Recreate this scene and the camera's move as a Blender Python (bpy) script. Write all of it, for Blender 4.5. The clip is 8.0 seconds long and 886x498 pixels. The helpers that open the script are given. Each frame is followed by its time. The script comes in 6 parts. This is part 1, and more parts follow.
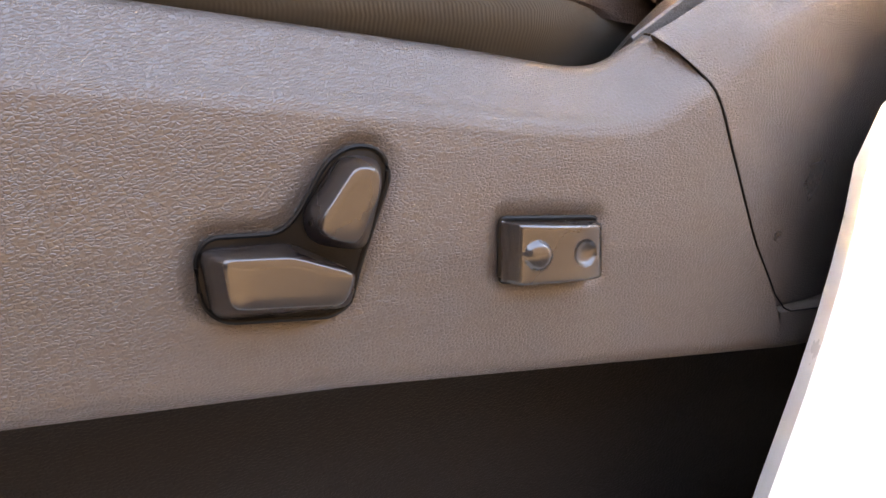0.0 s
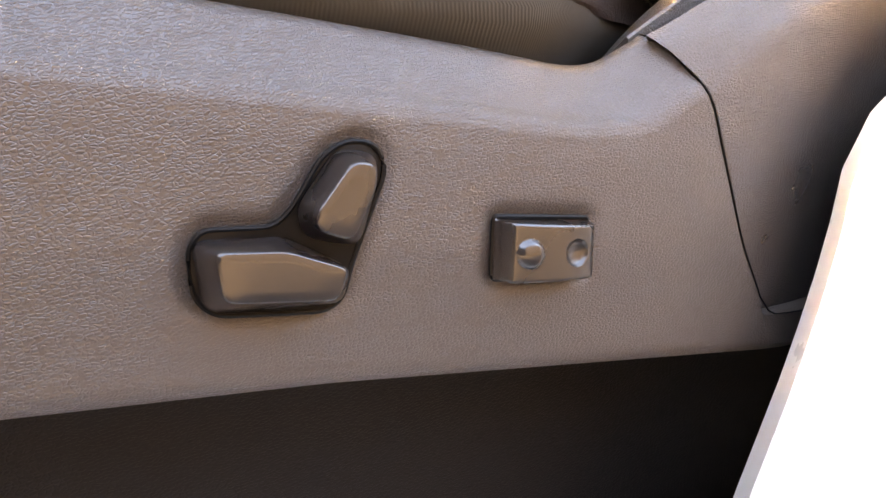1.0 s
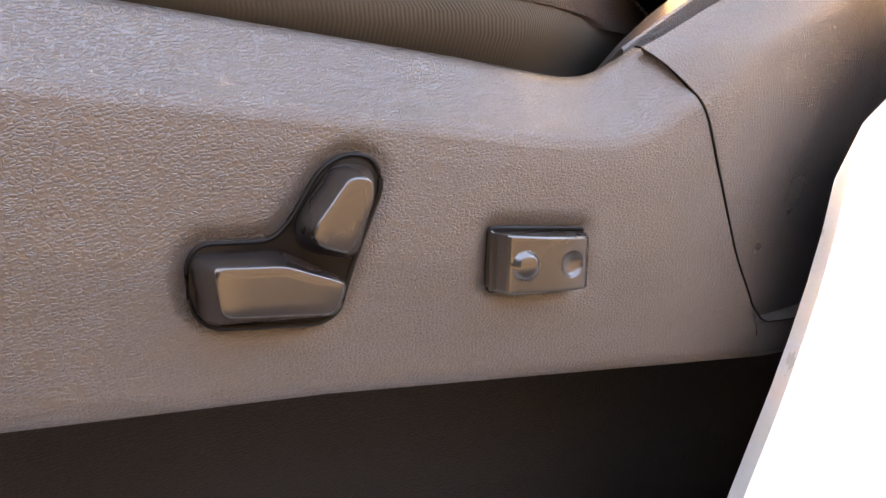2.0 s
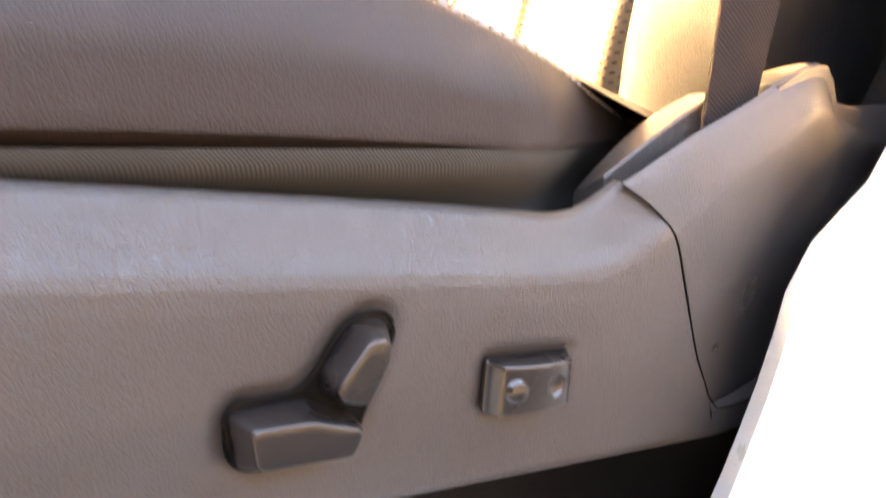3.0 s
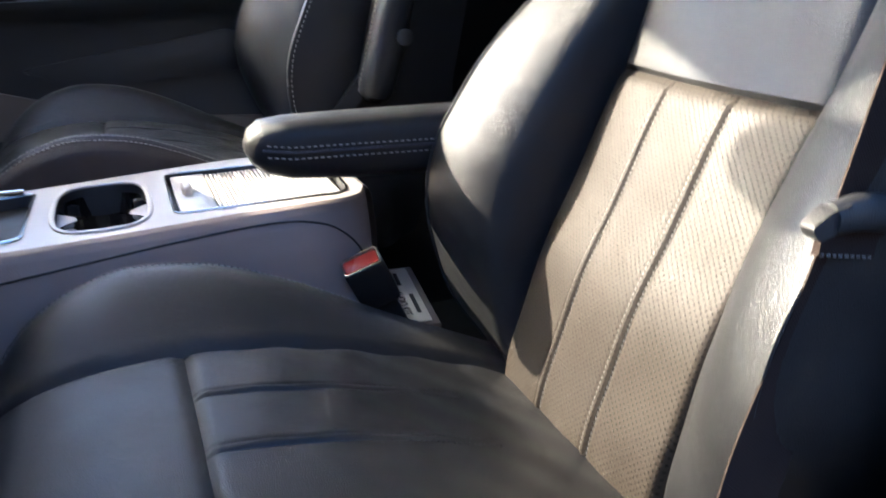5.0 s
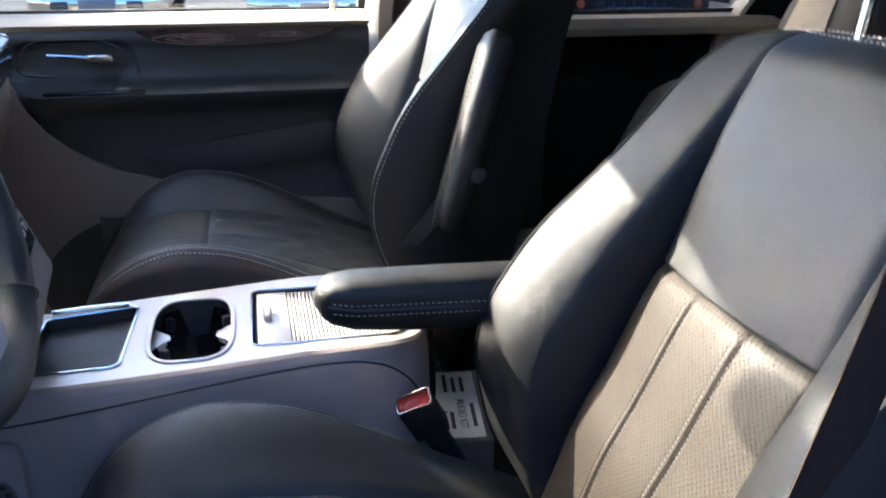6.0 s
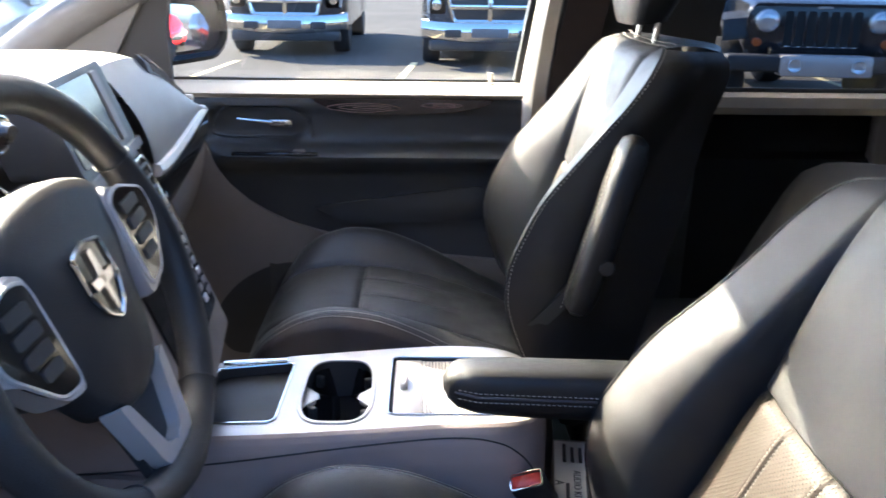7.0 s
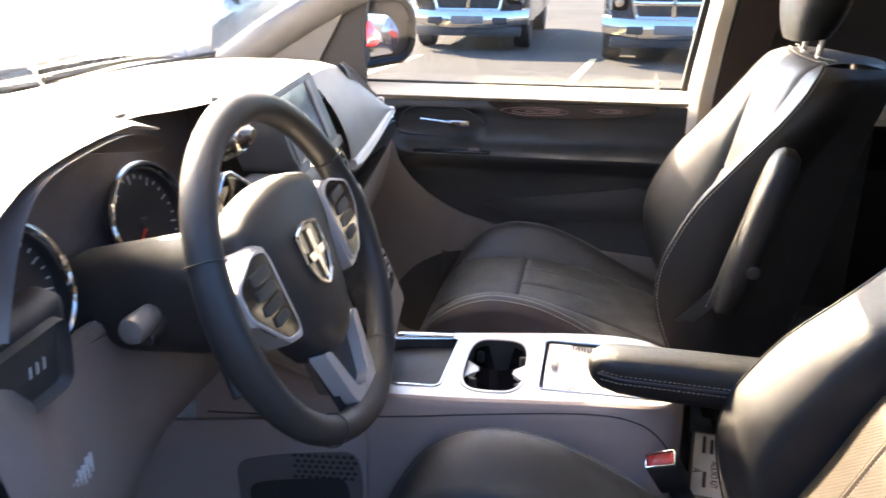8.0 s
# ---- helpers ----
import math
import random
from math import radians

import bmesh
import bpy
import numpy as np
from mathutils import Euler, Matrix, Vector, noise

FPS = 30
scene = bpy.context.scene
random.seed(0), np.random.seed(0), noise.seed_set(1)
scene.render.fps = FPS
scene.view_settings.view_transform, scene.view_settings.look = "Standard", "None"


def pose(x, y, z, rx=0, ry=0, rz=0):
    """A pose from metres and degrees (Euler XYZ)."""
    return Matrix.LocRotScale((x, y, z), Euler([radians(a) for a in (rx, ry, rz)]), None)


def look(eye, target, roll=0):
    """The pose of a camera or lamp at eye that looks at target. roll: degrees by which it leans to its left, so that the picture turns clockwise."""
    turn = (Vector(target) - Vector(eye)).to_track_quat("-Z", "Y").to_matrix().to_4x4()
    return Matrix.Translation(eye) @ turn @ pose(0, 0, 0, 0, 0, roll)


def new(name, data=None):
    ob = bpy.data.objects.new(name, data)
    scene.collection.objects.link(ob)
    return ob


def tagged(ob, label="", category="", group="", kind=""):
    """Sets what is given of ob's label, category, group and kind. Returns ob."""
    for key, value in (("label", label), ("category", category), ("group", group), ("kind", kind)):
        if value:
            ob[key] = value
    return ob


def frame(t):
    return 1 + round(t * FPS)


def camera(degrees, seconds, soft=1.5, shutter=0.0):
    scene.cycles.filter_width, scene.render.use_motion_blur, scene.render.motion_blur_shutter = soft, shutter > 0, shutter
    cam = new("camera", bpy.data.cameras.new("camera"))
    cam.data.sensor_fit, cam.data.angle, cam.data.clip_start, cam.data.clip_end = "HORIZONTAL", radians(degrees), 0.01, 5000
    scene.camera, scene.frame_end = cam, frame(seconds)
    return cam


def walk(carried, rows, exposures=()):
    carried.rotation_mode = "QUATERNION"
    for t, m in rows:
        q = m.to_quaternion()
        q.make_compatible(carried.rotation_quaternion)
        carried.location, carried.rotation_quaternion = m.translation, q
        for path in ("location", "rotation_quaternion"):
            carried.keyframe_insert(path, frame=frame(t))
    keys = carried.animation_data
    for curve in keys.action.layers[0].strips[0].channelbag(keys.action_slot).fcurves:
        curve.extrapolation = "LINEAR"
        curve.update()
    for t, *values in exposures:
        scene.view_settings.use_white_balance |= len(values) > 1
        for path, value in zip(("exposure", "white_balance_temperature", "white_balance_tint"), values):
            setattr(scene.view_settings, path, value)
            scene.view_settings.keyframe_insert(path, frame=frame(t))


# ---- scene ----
cam = camera(54.7, 8.0, shutter=0.4)
PATH = [
    (0, (-0.134, -0.943, 0.722), (0.701, 0.782, 0.151), -7.1),
    (0.5, (-0.142, -0.937, 0.728), (0.731, 0.754, 0.111), -5.7),
    (1, (-0.138, -0.939, 0.724), (0.743, 0.755, 0.127), -5.3),
    (2.5, (-0.14, -0.938, 0.744), (0.78, 0.717, 0.1), -4.2),
    (3, (-0.156, -0.937, 0.799), (0.827, 0.65, 0.083), -2.6),
    (3.3, (-0.163, -0.949, 0.842), (0.804, 0.649, 0.127), -2.3),
    (3.5, (-0.168, -0.958, 0.873), (0.772, 0.654, 0.153), -2.8),
    (4, (-0.158, -0.976, 0.944), (0.695, 0.677, 0.21), -3.3),
    (4.5, (-0.15, -0.989, 1.023), (0.641, 0.704, 0.31), -2.5),
    (5, (-0.128, -1.008, 1.111), (0.527, 0.753, 0.426), -1.8),
    (5.2, (-0.114, -1.011, 1.146), (0.478, 0.769, 0.452), -1.7),
    (6.3, (-0.057, -1.067, 1.342), (0.273, 0.796, 0.692), 0.2),
    (6.5, (-0.051, -1.08, 1.367), (0.207, 0.796, 0.722), 0.1),
    (7, (-0.047, -1.124, 1.426), (0.01, 0.774, 0.799), 0.8),
    (7.5, (-0.047, -1.19, 1.455), (-0.182, 0.703, 0.824), 1.0),
    (8, (-0.025, -1.273, 1.473), (-0.358, 0.591, 0.829), 0.3),
]
EXPOSURES = [(0.0, 5.35, 12000, 22), (2.5, 5.38, 12000, 22), (3.0, 5.38, 11000, 20), (3.5, 4.42, 8800, 17), (4.0, 3.32, 6500, 12), (4.5, 2.72, 5450, 8), (5.0, 2.46, 5080, 6), (6.5, 2.44, 5020, 5), (7.0, 2.72, 5220, 5), (7.5, 2.83, 5500, 7), (8.0, 3.10, 5950, 9)]
walk(cam, [(t, look(eye, target, roll)) for t, eye, target, roll in PATH], EXPOSURES)

# ---- world and sun ----
world = bpy.data.worlds.new("sky")
scene.world = world
world.use_nodes = True
wn = world.node_tree
sky = wn.nodes.new("ShaderNodeTexSky")
sky.sky_type, sky.sun_disc = "NISHITA", False
SUN_TO = Vector((1.0, -1.02, -0.86)).normalized()   # the way the sunlight travels
sky.ozone_density, sky.dust_density = 5.0, 2.5
sky.sun_elevation = math.asin(-SUN_TO.z)
sky.sun_rotation = math.atan2(-SUN_TO.x, -SUN_TO.y)
wn.links.new(sky.outputs[0], wn.nodes["Background"].inputs[0])
wn.nodes["Background"].inputs[1].default_value = 0.125
sun = new("sun", bpy.data.lights.new("sun", "SUN"))
sun.data.energy, sun.data.angle, sun.data.color = 5.0, radians(0.6), (1.0, 0.75, 0.47)
sun.matrix_world = look((0, 0, 6), Vector((0, 0, 6)) + SUN_TO)


# ---- materials ----
def mat(name, color, rough=0.5, metal=0.0, spec=0.5, coat=0.0, var=0.12, var_scale=18.0, bump=0.0, bump_scale=400.0,
        kind="noise", gain=1.0, dirt=0.0, dirt_color=(0.3, 0.27, 0.22), fine=0.0, stretch=(1, 1, 1), rough_var=0.08):
    m = bpy.data.materials.new(name)
    m.use_nodes = True
    n, l = m.node_tree.nodes, m.node_tree.links
    b = n["Principled BSDF"]
    b.inputs["Roughness"].default_value, b.inputs["Metallic"].default_value = rough, metal
    b.inputs["Specular IOR Level"].default_value, b.inputs["Coat Weight"].default_value = spec, coat
    co = n.new("ShaderNodeTexCoord")
    mp = n.new("ShaderNodeMapping")
    mp.inputs["Scale"].default_value = stretch
    l.new(co.outputs["Object"], mp.inputs["Vector"])
    big = n.new("ShaderNodeTexNoise")
    big.inputs["Scale"].default_value, big.inputs["Detail"].default_value = var_scale, 6
    l.new(mp.outputs[0], big.inputs["Vector"])
    ramp = n.new("ShaderNodeMapRange")
    ramp.inputs[1].default_value, ramp.inputs[2].default_value = 0.25, 0.75
    ramp.inputs[3].default_value, ramp.inputs[4].default_value = 1 - var, 1 + var
    l.new(big.outputs["Fac"], ramp.inputs[0])
    mul = n.new("ShaderNodeMix")
    mul.data_type, mul.blend_type = "RGBA", "MULTIPLY"
    mul.inputs[0].default_value = 1.0
    mul.inputs[6].default_value = (*color, 1)
    l.new(ramp.outputs[0], mul.inputs[7])
    last = mul.outputs[2]
    if dirt:
        sp = n.new("ShaderNodeTexNoise")
        sp.inputs["Scale"].default_value, sp.inputs["Detail"].default_value = var_scale * 14, 3
        l.new(mp.outputs[0], sp.inputs["Vector"])
        th = n.new("ShaderNodeMapRange")
        th.inputs[1].default_value, th.inputs[2].default_value, th.inputs[4].default_value = 0.68, 0.78, dirt
        l.new(sp.outputs["Fac"], th.inputs[0])
        mx = n.new("ShaderNodeMix")
        mx.data_type = "RGBA"
        mx.inputs[7].default_value = (*dirt_color, 1)
        l.new(last, mx.inputs[6])
        l.new(th.outputs[0], mx.inputs[0])
        last = mx.outputs[2]
    l.new(last, b.inputs["Base Color"])
    rr = n.new("ShaderNodeMapRange")
    rr.inputs[1].default_value, rr.inputs[2].default_value = 0.25, 0.75
    rr.inputs[3].default_value, rr.inputs[4].default_value = max(0.02, rough - rough_var), min(1, rough + rough_var)
    l.new(big.outputs["Fac"], rr.inputs[0])
    l.new(rr.outputs[0], b.inputs["Roughness"])
    if bump:
        bp = n.new("ShaderNodeBump")
        bp.inputs["Strength"].default_value, bp.inputs["Distance"].default_value = bump, gain / bump_scale
        if kind == "grain":
            # pebbled hide: warped cells with soft valleys between them
            wob = n.new("ShaderNodeTexNoise")
            wob.inputs["Scale"].default_value = bump_scale * 0.7
            l.new(mp.outputs[0], wob.inputs["Vector"])
            add = n.new("ShaderNodeVectorMath")
            add.operation = "MULTIPLY_ADD"
            add.inputs[1].default_value = (0.5 / bump_scale,) * 3
            l.new(wob.outputs["Color"], add.inputs[0])
            l.new(mp.outputs[0], add.inputs[2])
            v = n.new("ShaderNodeTexVoronoi")
            v.feature = "SMOOTH_F1"
            v.inputs["Scale"].default_value, v.inputs["Smoothness"].default_value = bump_scale, 0.2
            l.new(add.outputs[0], v.inputs["Vector"])
            inv = n.new("ShaderNodeMapRange")
            inv.inputs[3].default_value, inv.inputs[4].default_value = 1, 0
            l.new(v.outputs["Distance"], inv.inputs[0])
            l.new(inv.outputs[0], bp.inputs["Height"])
        elif kind == "pebble":
            # regular pillows with thin valleys, edges a little wavy
            wob = n.new("ShaderNodeTexNoise")
            wob.inputs["Scale"].default_value = bump_scale * 0.9
            l.new(mp.outputs[0], wob.inputs["Vector"])
            add = n.new("ShaderNodeVectorMath")
            add.operation = "MULTIPLY_ADD"
            add.inputs[1].default_value = (0.35 / bump_scale,) * 3
            l.new(wob.outputs["Color"], add.inputs[0])
            l.new(mp.outputs[0], add.inputs[2])
            v = n.new("ShaderNodeTexVoronoi")
            v.feature = "DISTANCE_TO_EDGE"
            v.inputs["Scale"].default_value, v.inputs["Randomness"].default_value = bump_scale, 0.85
            l.new(add.outputs[0], v.inputs["Vector"])
            pil = n.new("ShaderNodeMapRange")
            pil.interpolation_type = "SMOOTHSTEP"
            pil.inputs[2].default_value = 0.24
            l.new(v.outputs["Distance"], pil.inputs[0])
            l.new(pil.outputs[0], bp.inputs["Height"])
        elif kind == "weave":
            w = n.new("ShaderNodeTexWave")
            w.inputs["Scale"].default_value, w.inputs["Distortion"].default_value = bump_scale / 6, 0.6
            w.bands_direction = "DIAGONAL"
            l.new(mp.outputs[0], w.inputs["Vector"])
            l.new(w.outputs["Fac"], bp.inputs["Height"])
        elif kind == "holes":
            v = n.new("ShaderNodeTexVoronoi")
            v.inputs["Scale"].default_value, v.inputs["Randomness"].default_value = bump_scale, 0.0
            v.voronoi_dimensions = "2D"
            l.new(co.outputs["UV"], v.inputs["Vector"])
            st = n.new("ShaderNodeMapRange")
            st.inputs[1].default_value, st.inputs[2].default_value = 0.17, 0.25
            l.new(v.outputs["Distance"], st.inputs[0])
            l.new(st.outputs[0], bp.inputs["Height"])
            dk = n.new("ShaderNodeMix")
            dk.data_type, dk.blend_type = "RGBA", "MULTIPLY"
            dk.inputs[0].default_value = 1.0
            l.new(last, dk.inputs[6])
            d2 = n.new("ShaderNodeMapRange")
            d2.inputs[3].default_value = 0.15
            l.new(st.outputs[0], d2.inputs[0])
            l.new(d2.outputs[0], dk.inputs[7])
            l.new(dk.outputs[2], b.inputs["Base Color"])
        else:
            nz = n.new("ShaderNodeTexNoise")
            nz.inputs["Scale"].default_value, nz.inputs["Detail"].default_value = bump_scale, 4
            l.new(mp.outputs[0], nz.inputs["Vector"])
            l.new(nz.outputs["Fac"], bp.inputs["Height"])
        l.new(bp.outputs[0], b.inputs["Normal"])
        if fine:
            b2 = n.new("ShaderNodeBump")
            b2.inputs["Strength"].default_value, b2.inputs["Distance"].default_value = fine, 0.01
            nf = n.new("ShaderNodeTexNoise")
            nf.inputs["Scale"].default_value, nf.inputs["Detail"].default_value = 45, 5
            l.new(mp.outputs[0], nf.inputs["Vector"])
            l.new(nf.outputs["Fac"], b2.inputs["Height"])
            l.new(b2.outputs[0], bp.inputs["Normal"])
    return m


def glass(name, tint, rough=0.0):
    m = bpy.data.materials.new(name)
    m.use_nodes = True
    b = m.node_tree.nodes["Principled BSDF"]
    b.inputs["Base Color"].default_value = (*tint, 1)
    b.inputs["Transmission Weight"].default_value, b.inputs["Roughness"].default_value, b.inputs["IOR"].default_value = 1.0, rough, 1.45
    return m


SHIELD = mat("shield_plastic", (0.064, 0.052, 0.045), 0.33, spec=0.8, bump=1.0, gain=0.14, bump_scale=1000, kind="pebble", var=0.08, stretch=(0.62, 1, 1))
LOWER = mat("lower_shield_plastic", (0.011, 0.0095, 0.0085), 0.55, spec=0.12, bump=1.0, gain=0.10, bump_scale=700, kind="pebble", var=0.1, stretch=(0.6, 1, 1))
LEATHER = mat("black_leather", (0.0140, 0.0145, 0.0158), 0.38, spec=0.56, bump=1.0, gain=0.09, bump_scale=560, kind="pebble", var=0.12, fine=0.04)
INSERT = mat("perforated_leather", (0.034, 0.027, 0.020), 0.55, spec=0.28, bump=0.7, bump_scale=215, kind="holes", var=0.12)
SIDE = mat("seat_side_vinyl", (0.046, 0.035, 0.031), 0.45, spec=0.35, bump=1.0, gain=0.09, bump_scale=620, kind="pebble", fine=0.04)
SKIRT = mat("skirt_cloth", (0.075, 0.072, 0.064), 0.75, spec=0.3, bump=0.35, bump_scale=3000, kind="weave", var=0.1)
BACKSIDE = mat("backrest_side_vinyl", (0.013, 0.012, 0.0118), 0.55, bump=0.4, bump_scale=900, kind="grain", fine=0.04)
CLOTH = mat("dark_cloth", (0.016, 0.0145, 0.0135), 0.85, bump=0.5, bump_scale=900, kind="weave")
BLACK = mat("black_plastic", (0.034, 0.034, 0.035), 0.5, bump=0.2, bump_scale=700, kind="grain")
SATIN = mat("satin_black_switch", (0.017, 0.013, 0.0115), 0.27, spec=1.0, var=0.05, bump=0.03, bump_scale=2500)
BEZEL = mat("bezel_plastic", (0.004, 0.004, 0.004), 0.35, spec=0.15, var=0.05)
GLOSS = mat("gloss_black", (0.012, 0.011, 0.011), 0.12, coat=0.6, var=0.05)
DASH = mat("dash_grey_plastic", (0.17, 0.165, 0.165), 0.5, bump=0.35, bump_scale=700, kind="grain", var=0.06)
DASHDK = mat("dash_dark_plastic", (0.15, 0.132, 0.128), 0.5, bump=0.35, bump_scale=700, kind="grain", var=0.06)
GREY = mat("warm_grey_trim", (0.2, 0.175, 0.16), 0.55, bump=0.3, bump_scale=700, kind="grain", var=0.06)
WHEELDK = mat("wheel_leather", (0.026, 0.0255, 0.026), 0.5, bump=0.25, bump_scale=800, kind="grain", var=0.08)
SILVER = mat("silver_paint", (0.54, 0.51, 0.49), 0.36, metal=0.35, var=0.04, bump=0.02, bump_scale=1500)
CONSIDE = mat("console_side", (0.34, 0.28, 0.26), 0.5, bump=0.25, bump_scale=800, kind="grain", var=0.05)
CHROME = mat("chrome", (0.72, 0.69, 0.64), 0.17, metal=1.0, var=0.03)
THREAD = mat("grey_thread", (0.36, 0.34, 0.32), 0.7, var=0.15, var_scale=300)
PIPING = mat("dark_piping", (0.05, 0.045, 0.047), 0.45, var=0.1, bump=0.2, bump_scale=900, kind="grain")
WEB = mat("belt_webbing", (0.040, 0.029, 0.025), 0.8, spec=0.1, bump=0.6, bump_scale=1400, kind="weave", var=0.08)
RED = mat("red_button", (0.62, 0.05, 0.035), 0.3, coat=0.3, var=0.05)
WHITE = mat("white_body_paint", (0.70, 0.70, 0.66), 0.3, coat=0.5, var=0.02)
LIGHTTRIM = mat("light_pillar_trim", (0.6, 0.56, 0.49), 0.6, bump=0.2, bump_scale=900, var=0.05)
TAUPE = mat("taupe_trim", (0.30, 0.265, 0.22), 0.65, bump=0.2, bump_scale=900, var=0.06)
TAUPECLOTH = mat("taupe_cloth", (0.11, 0.098, 0.082), 0.85, bump=0.4, bump_scale=1500, kind="weave", var=0.1)
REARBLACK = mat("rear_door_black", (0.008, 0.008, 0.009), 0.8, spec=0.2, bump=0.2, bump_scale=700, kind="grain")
DOORBLACK = mat("door_black_plastic", (0.030, 0.033, 0.037), 0.42, spec=0.6, bump=0.5, gain=0.12, bump_scale=800, kind="pebble", var=0.08)
BEIGE = mat("beige_cloth", (0.42, 0.35, 0.25), 0.8, bump=0.4, bump_scale=900, kind="weave")
CARPET = mat("dark_carpet", (0.03, 0.028, 0.026), 0.95, bump=0.9, bump_scale=600, var=0.25)
HEADLINER = mat("headliner", (0.5, 0.47, 0.42), 0.9, bump=0.2, bump_scale=900, var=0.05)
WOOD = mat("dark_woodgrain_trim", (0.022, 0.013, 0.012), 0.15, coat=0.7, var=0.6, var_scale=9, stretch=(1, 6, 6))
FIGURE = mat("pale_veneer_figure", (0.36, 0.25, 0.23), 0.2, coat=0.6, var=0.3, var_scale=40)
SCREEN = mat("screen_glass", (0.05, 0.052, 0.05), 0.12, var=0.04)
PAPER = mat("white_label", (0.75, 0.73, 0.7), 0.7, var=0.04)
INK = mat("label_ink", (0.06, 0.06, 0.07), 0.6)
DIAL = mat("dial_face", (0.03, 0.03, 0.032), 0.4)
TICK = mat("dial_marks", (0.6, 0.6, 0.6), 0.5)
ASPHALT = mat("worn_asphalt", (0.066, 0.063, 0.058), 0.95, spec=0.08, bump=0.7, bump_scale=90, var=0.22, var_scale=0.35, dirt=0.5, dirt_color=(0.24, 0.22, 0.2))
LINE = mat("faded_yellow_line", (0.5, 0.43, 0.22), 0.85, var=0.3, var_scale=3)
# dark coat of the added wall that holds back sky light
SHADEWALL = mat("shade_wall_charcoal", (0.034, 0.033, 0.034), 0.9, spec=0.2, bump=0.5, bump_scale=60, var=0.2, var_scale=0.8)
TYRE = mat("tyre_rubber", (0.02, 0.02, 0.02), 0.85, bump=0.5, bump_scale=120)
CARBLACK = mat("black_car_paint", (0.015, 0.016, 0.02), 0.2, coat=0.8, var=0.05)
CARGREY = mat("dark_blue_grey_paint", (0.03, 0.035, 0.045), 0.25, coat=0.8, var=0.05)
CARTAN = mat("light_beige_paint", (0.6, 0.54, 0.44), 0.3, coat=0.6, var=0.05)
CARRED = mat("red_car_paint", (0.6, 0.02, 0.02), 0.3, coat=0.6, var=0.05)
MIRROR = mat("mirror_glass", (0.9, 0.9, 0.9), 0.01, metal=1.0, var=0.0, rough_var=0.0)
PANE = glass("clear_pane", (1, 1, 1))
TINT = glass("tinted_pane", (0.34, 0.34, 0.35))
LAMPGLASS = mat("lamp_lens", (0.75, 0.77, 0.8), 0.12, metal=0.6, var=0.15, var_scale=30)
AMBER = mat("amber_lens", (0.5, 0.12, 0.03), 0.25, var=0.1)


# ---- building helpers ----
def part(name, bm, material, parent=None, label="", smooth=True, auto=None):
    bmesh.ops.recalc_face_normals(bm, faces=bm.faces[:])
    me = bpy.data.meshes.new(name)
    if smooth:
        for f in bm.faces:
            f.smooth = True
        for e in bm.edges:
            if len(e.link_faces) == 2 and e.calc_face_angle(0) > radians(auto or 38):
                e.smooth = False
    bm.to_mesh(me)
    bm.free()
    me.materials.append(material)
    ob = new(name, me)
    if parent:
        ob.parent = parent
        chain = Matrix.Translation(parent.location) if parent.type == "EMPTY" else Matrix()
        ob.matrix_parent_inverse = chain.inverted()
    if label:
        ob["label"] = label
    return ob


def thing(name, base, label, category, group="", kind=""):
    ob = new(name)
    ob.empty_display_size = 0.05
    ob.location = base
    return tagged(ob, label, category, group, kind)


def grid(nu, nv, fn, closed_u=False, closed_v=False):
    bm = bmesh.new()
    vs = [[bm.verts.new(fn(i / nu, j / nv)) for j in range(nv + (0 if closed_v else 1))] for i in range(nu + (0 if closed_u else 1))]
    for i in range(nu):
        for j in range(nv):
            a, b = i, (i + 1) % len(vs)
            c, d = j, (j + 1) % len(vs[0])
            bm.faces.new((vs[a][c], vs[b][c], vs[b][d], vs[a][d]))
    return bm


def uv_by(bm, fn):
    """Lay texture coordinates, in metres, by a function of the vertex."""
    lay = bm.loops.layers.uv.new("uv")
    for f in bm.faces:
        for lp in f.loops:
            lp[lay].uv = fn(lp.vert.co)
    return bm


def sheet(nu, nv, fn, off):
    """A closed thin slab: the grid of fn and the same moved by off."""
    off = Vector(off)
    rings = []
    for i in range(nu + 1):
        low = [Vector(fn(i / nu, j / nv)) for j in range(nv + 1)]
        rings.append(low + [p + off for p in reversed(low)])
    return loft(rings)


def loft(rings, closed=True, caps=True):
    """Skin through rings of points, all with the same count."""
    bm = bmesh.new()
    vs = [[bm.verts.new(p) for p in r] for r in rings]
    n = len(rings[0])
    for a, b in zip(vs, vs[1:]):
        for j in range(n if closed else n - 1):
            k = (j + 1) % n
            bm.faces.new((a[j], b[j], b[k], a[k]))
    if caps:
        bm.faces.new(vs[0][::-1])
        bm.faces.new(vs[-1])
    return bm


def smooth_path(pts, n):
    """Catmull-Rom through pts, n steps a span."""
    pts = [Vector(p) for p in pts]
    q = [2 * pts[0] - pts[1]] + pts + [2 * pts[-1] - pts[-2]]
    out = []
    for i in range(1, len(q) - 2):
        p0, p1, p2, p3 = q[i - 1:i + 3]
        for k in range(n):
            t = k / n
            out.append(0.5 * (2 * p1 + (p2 - p0) * t + (2 * p0 - 5 * p1 + 4 * p2 - p3) * t * t + (3 * p1 - p0 - 3 * p2 + p3) * t ** 3))
    out.append(pts[-1])
    return out


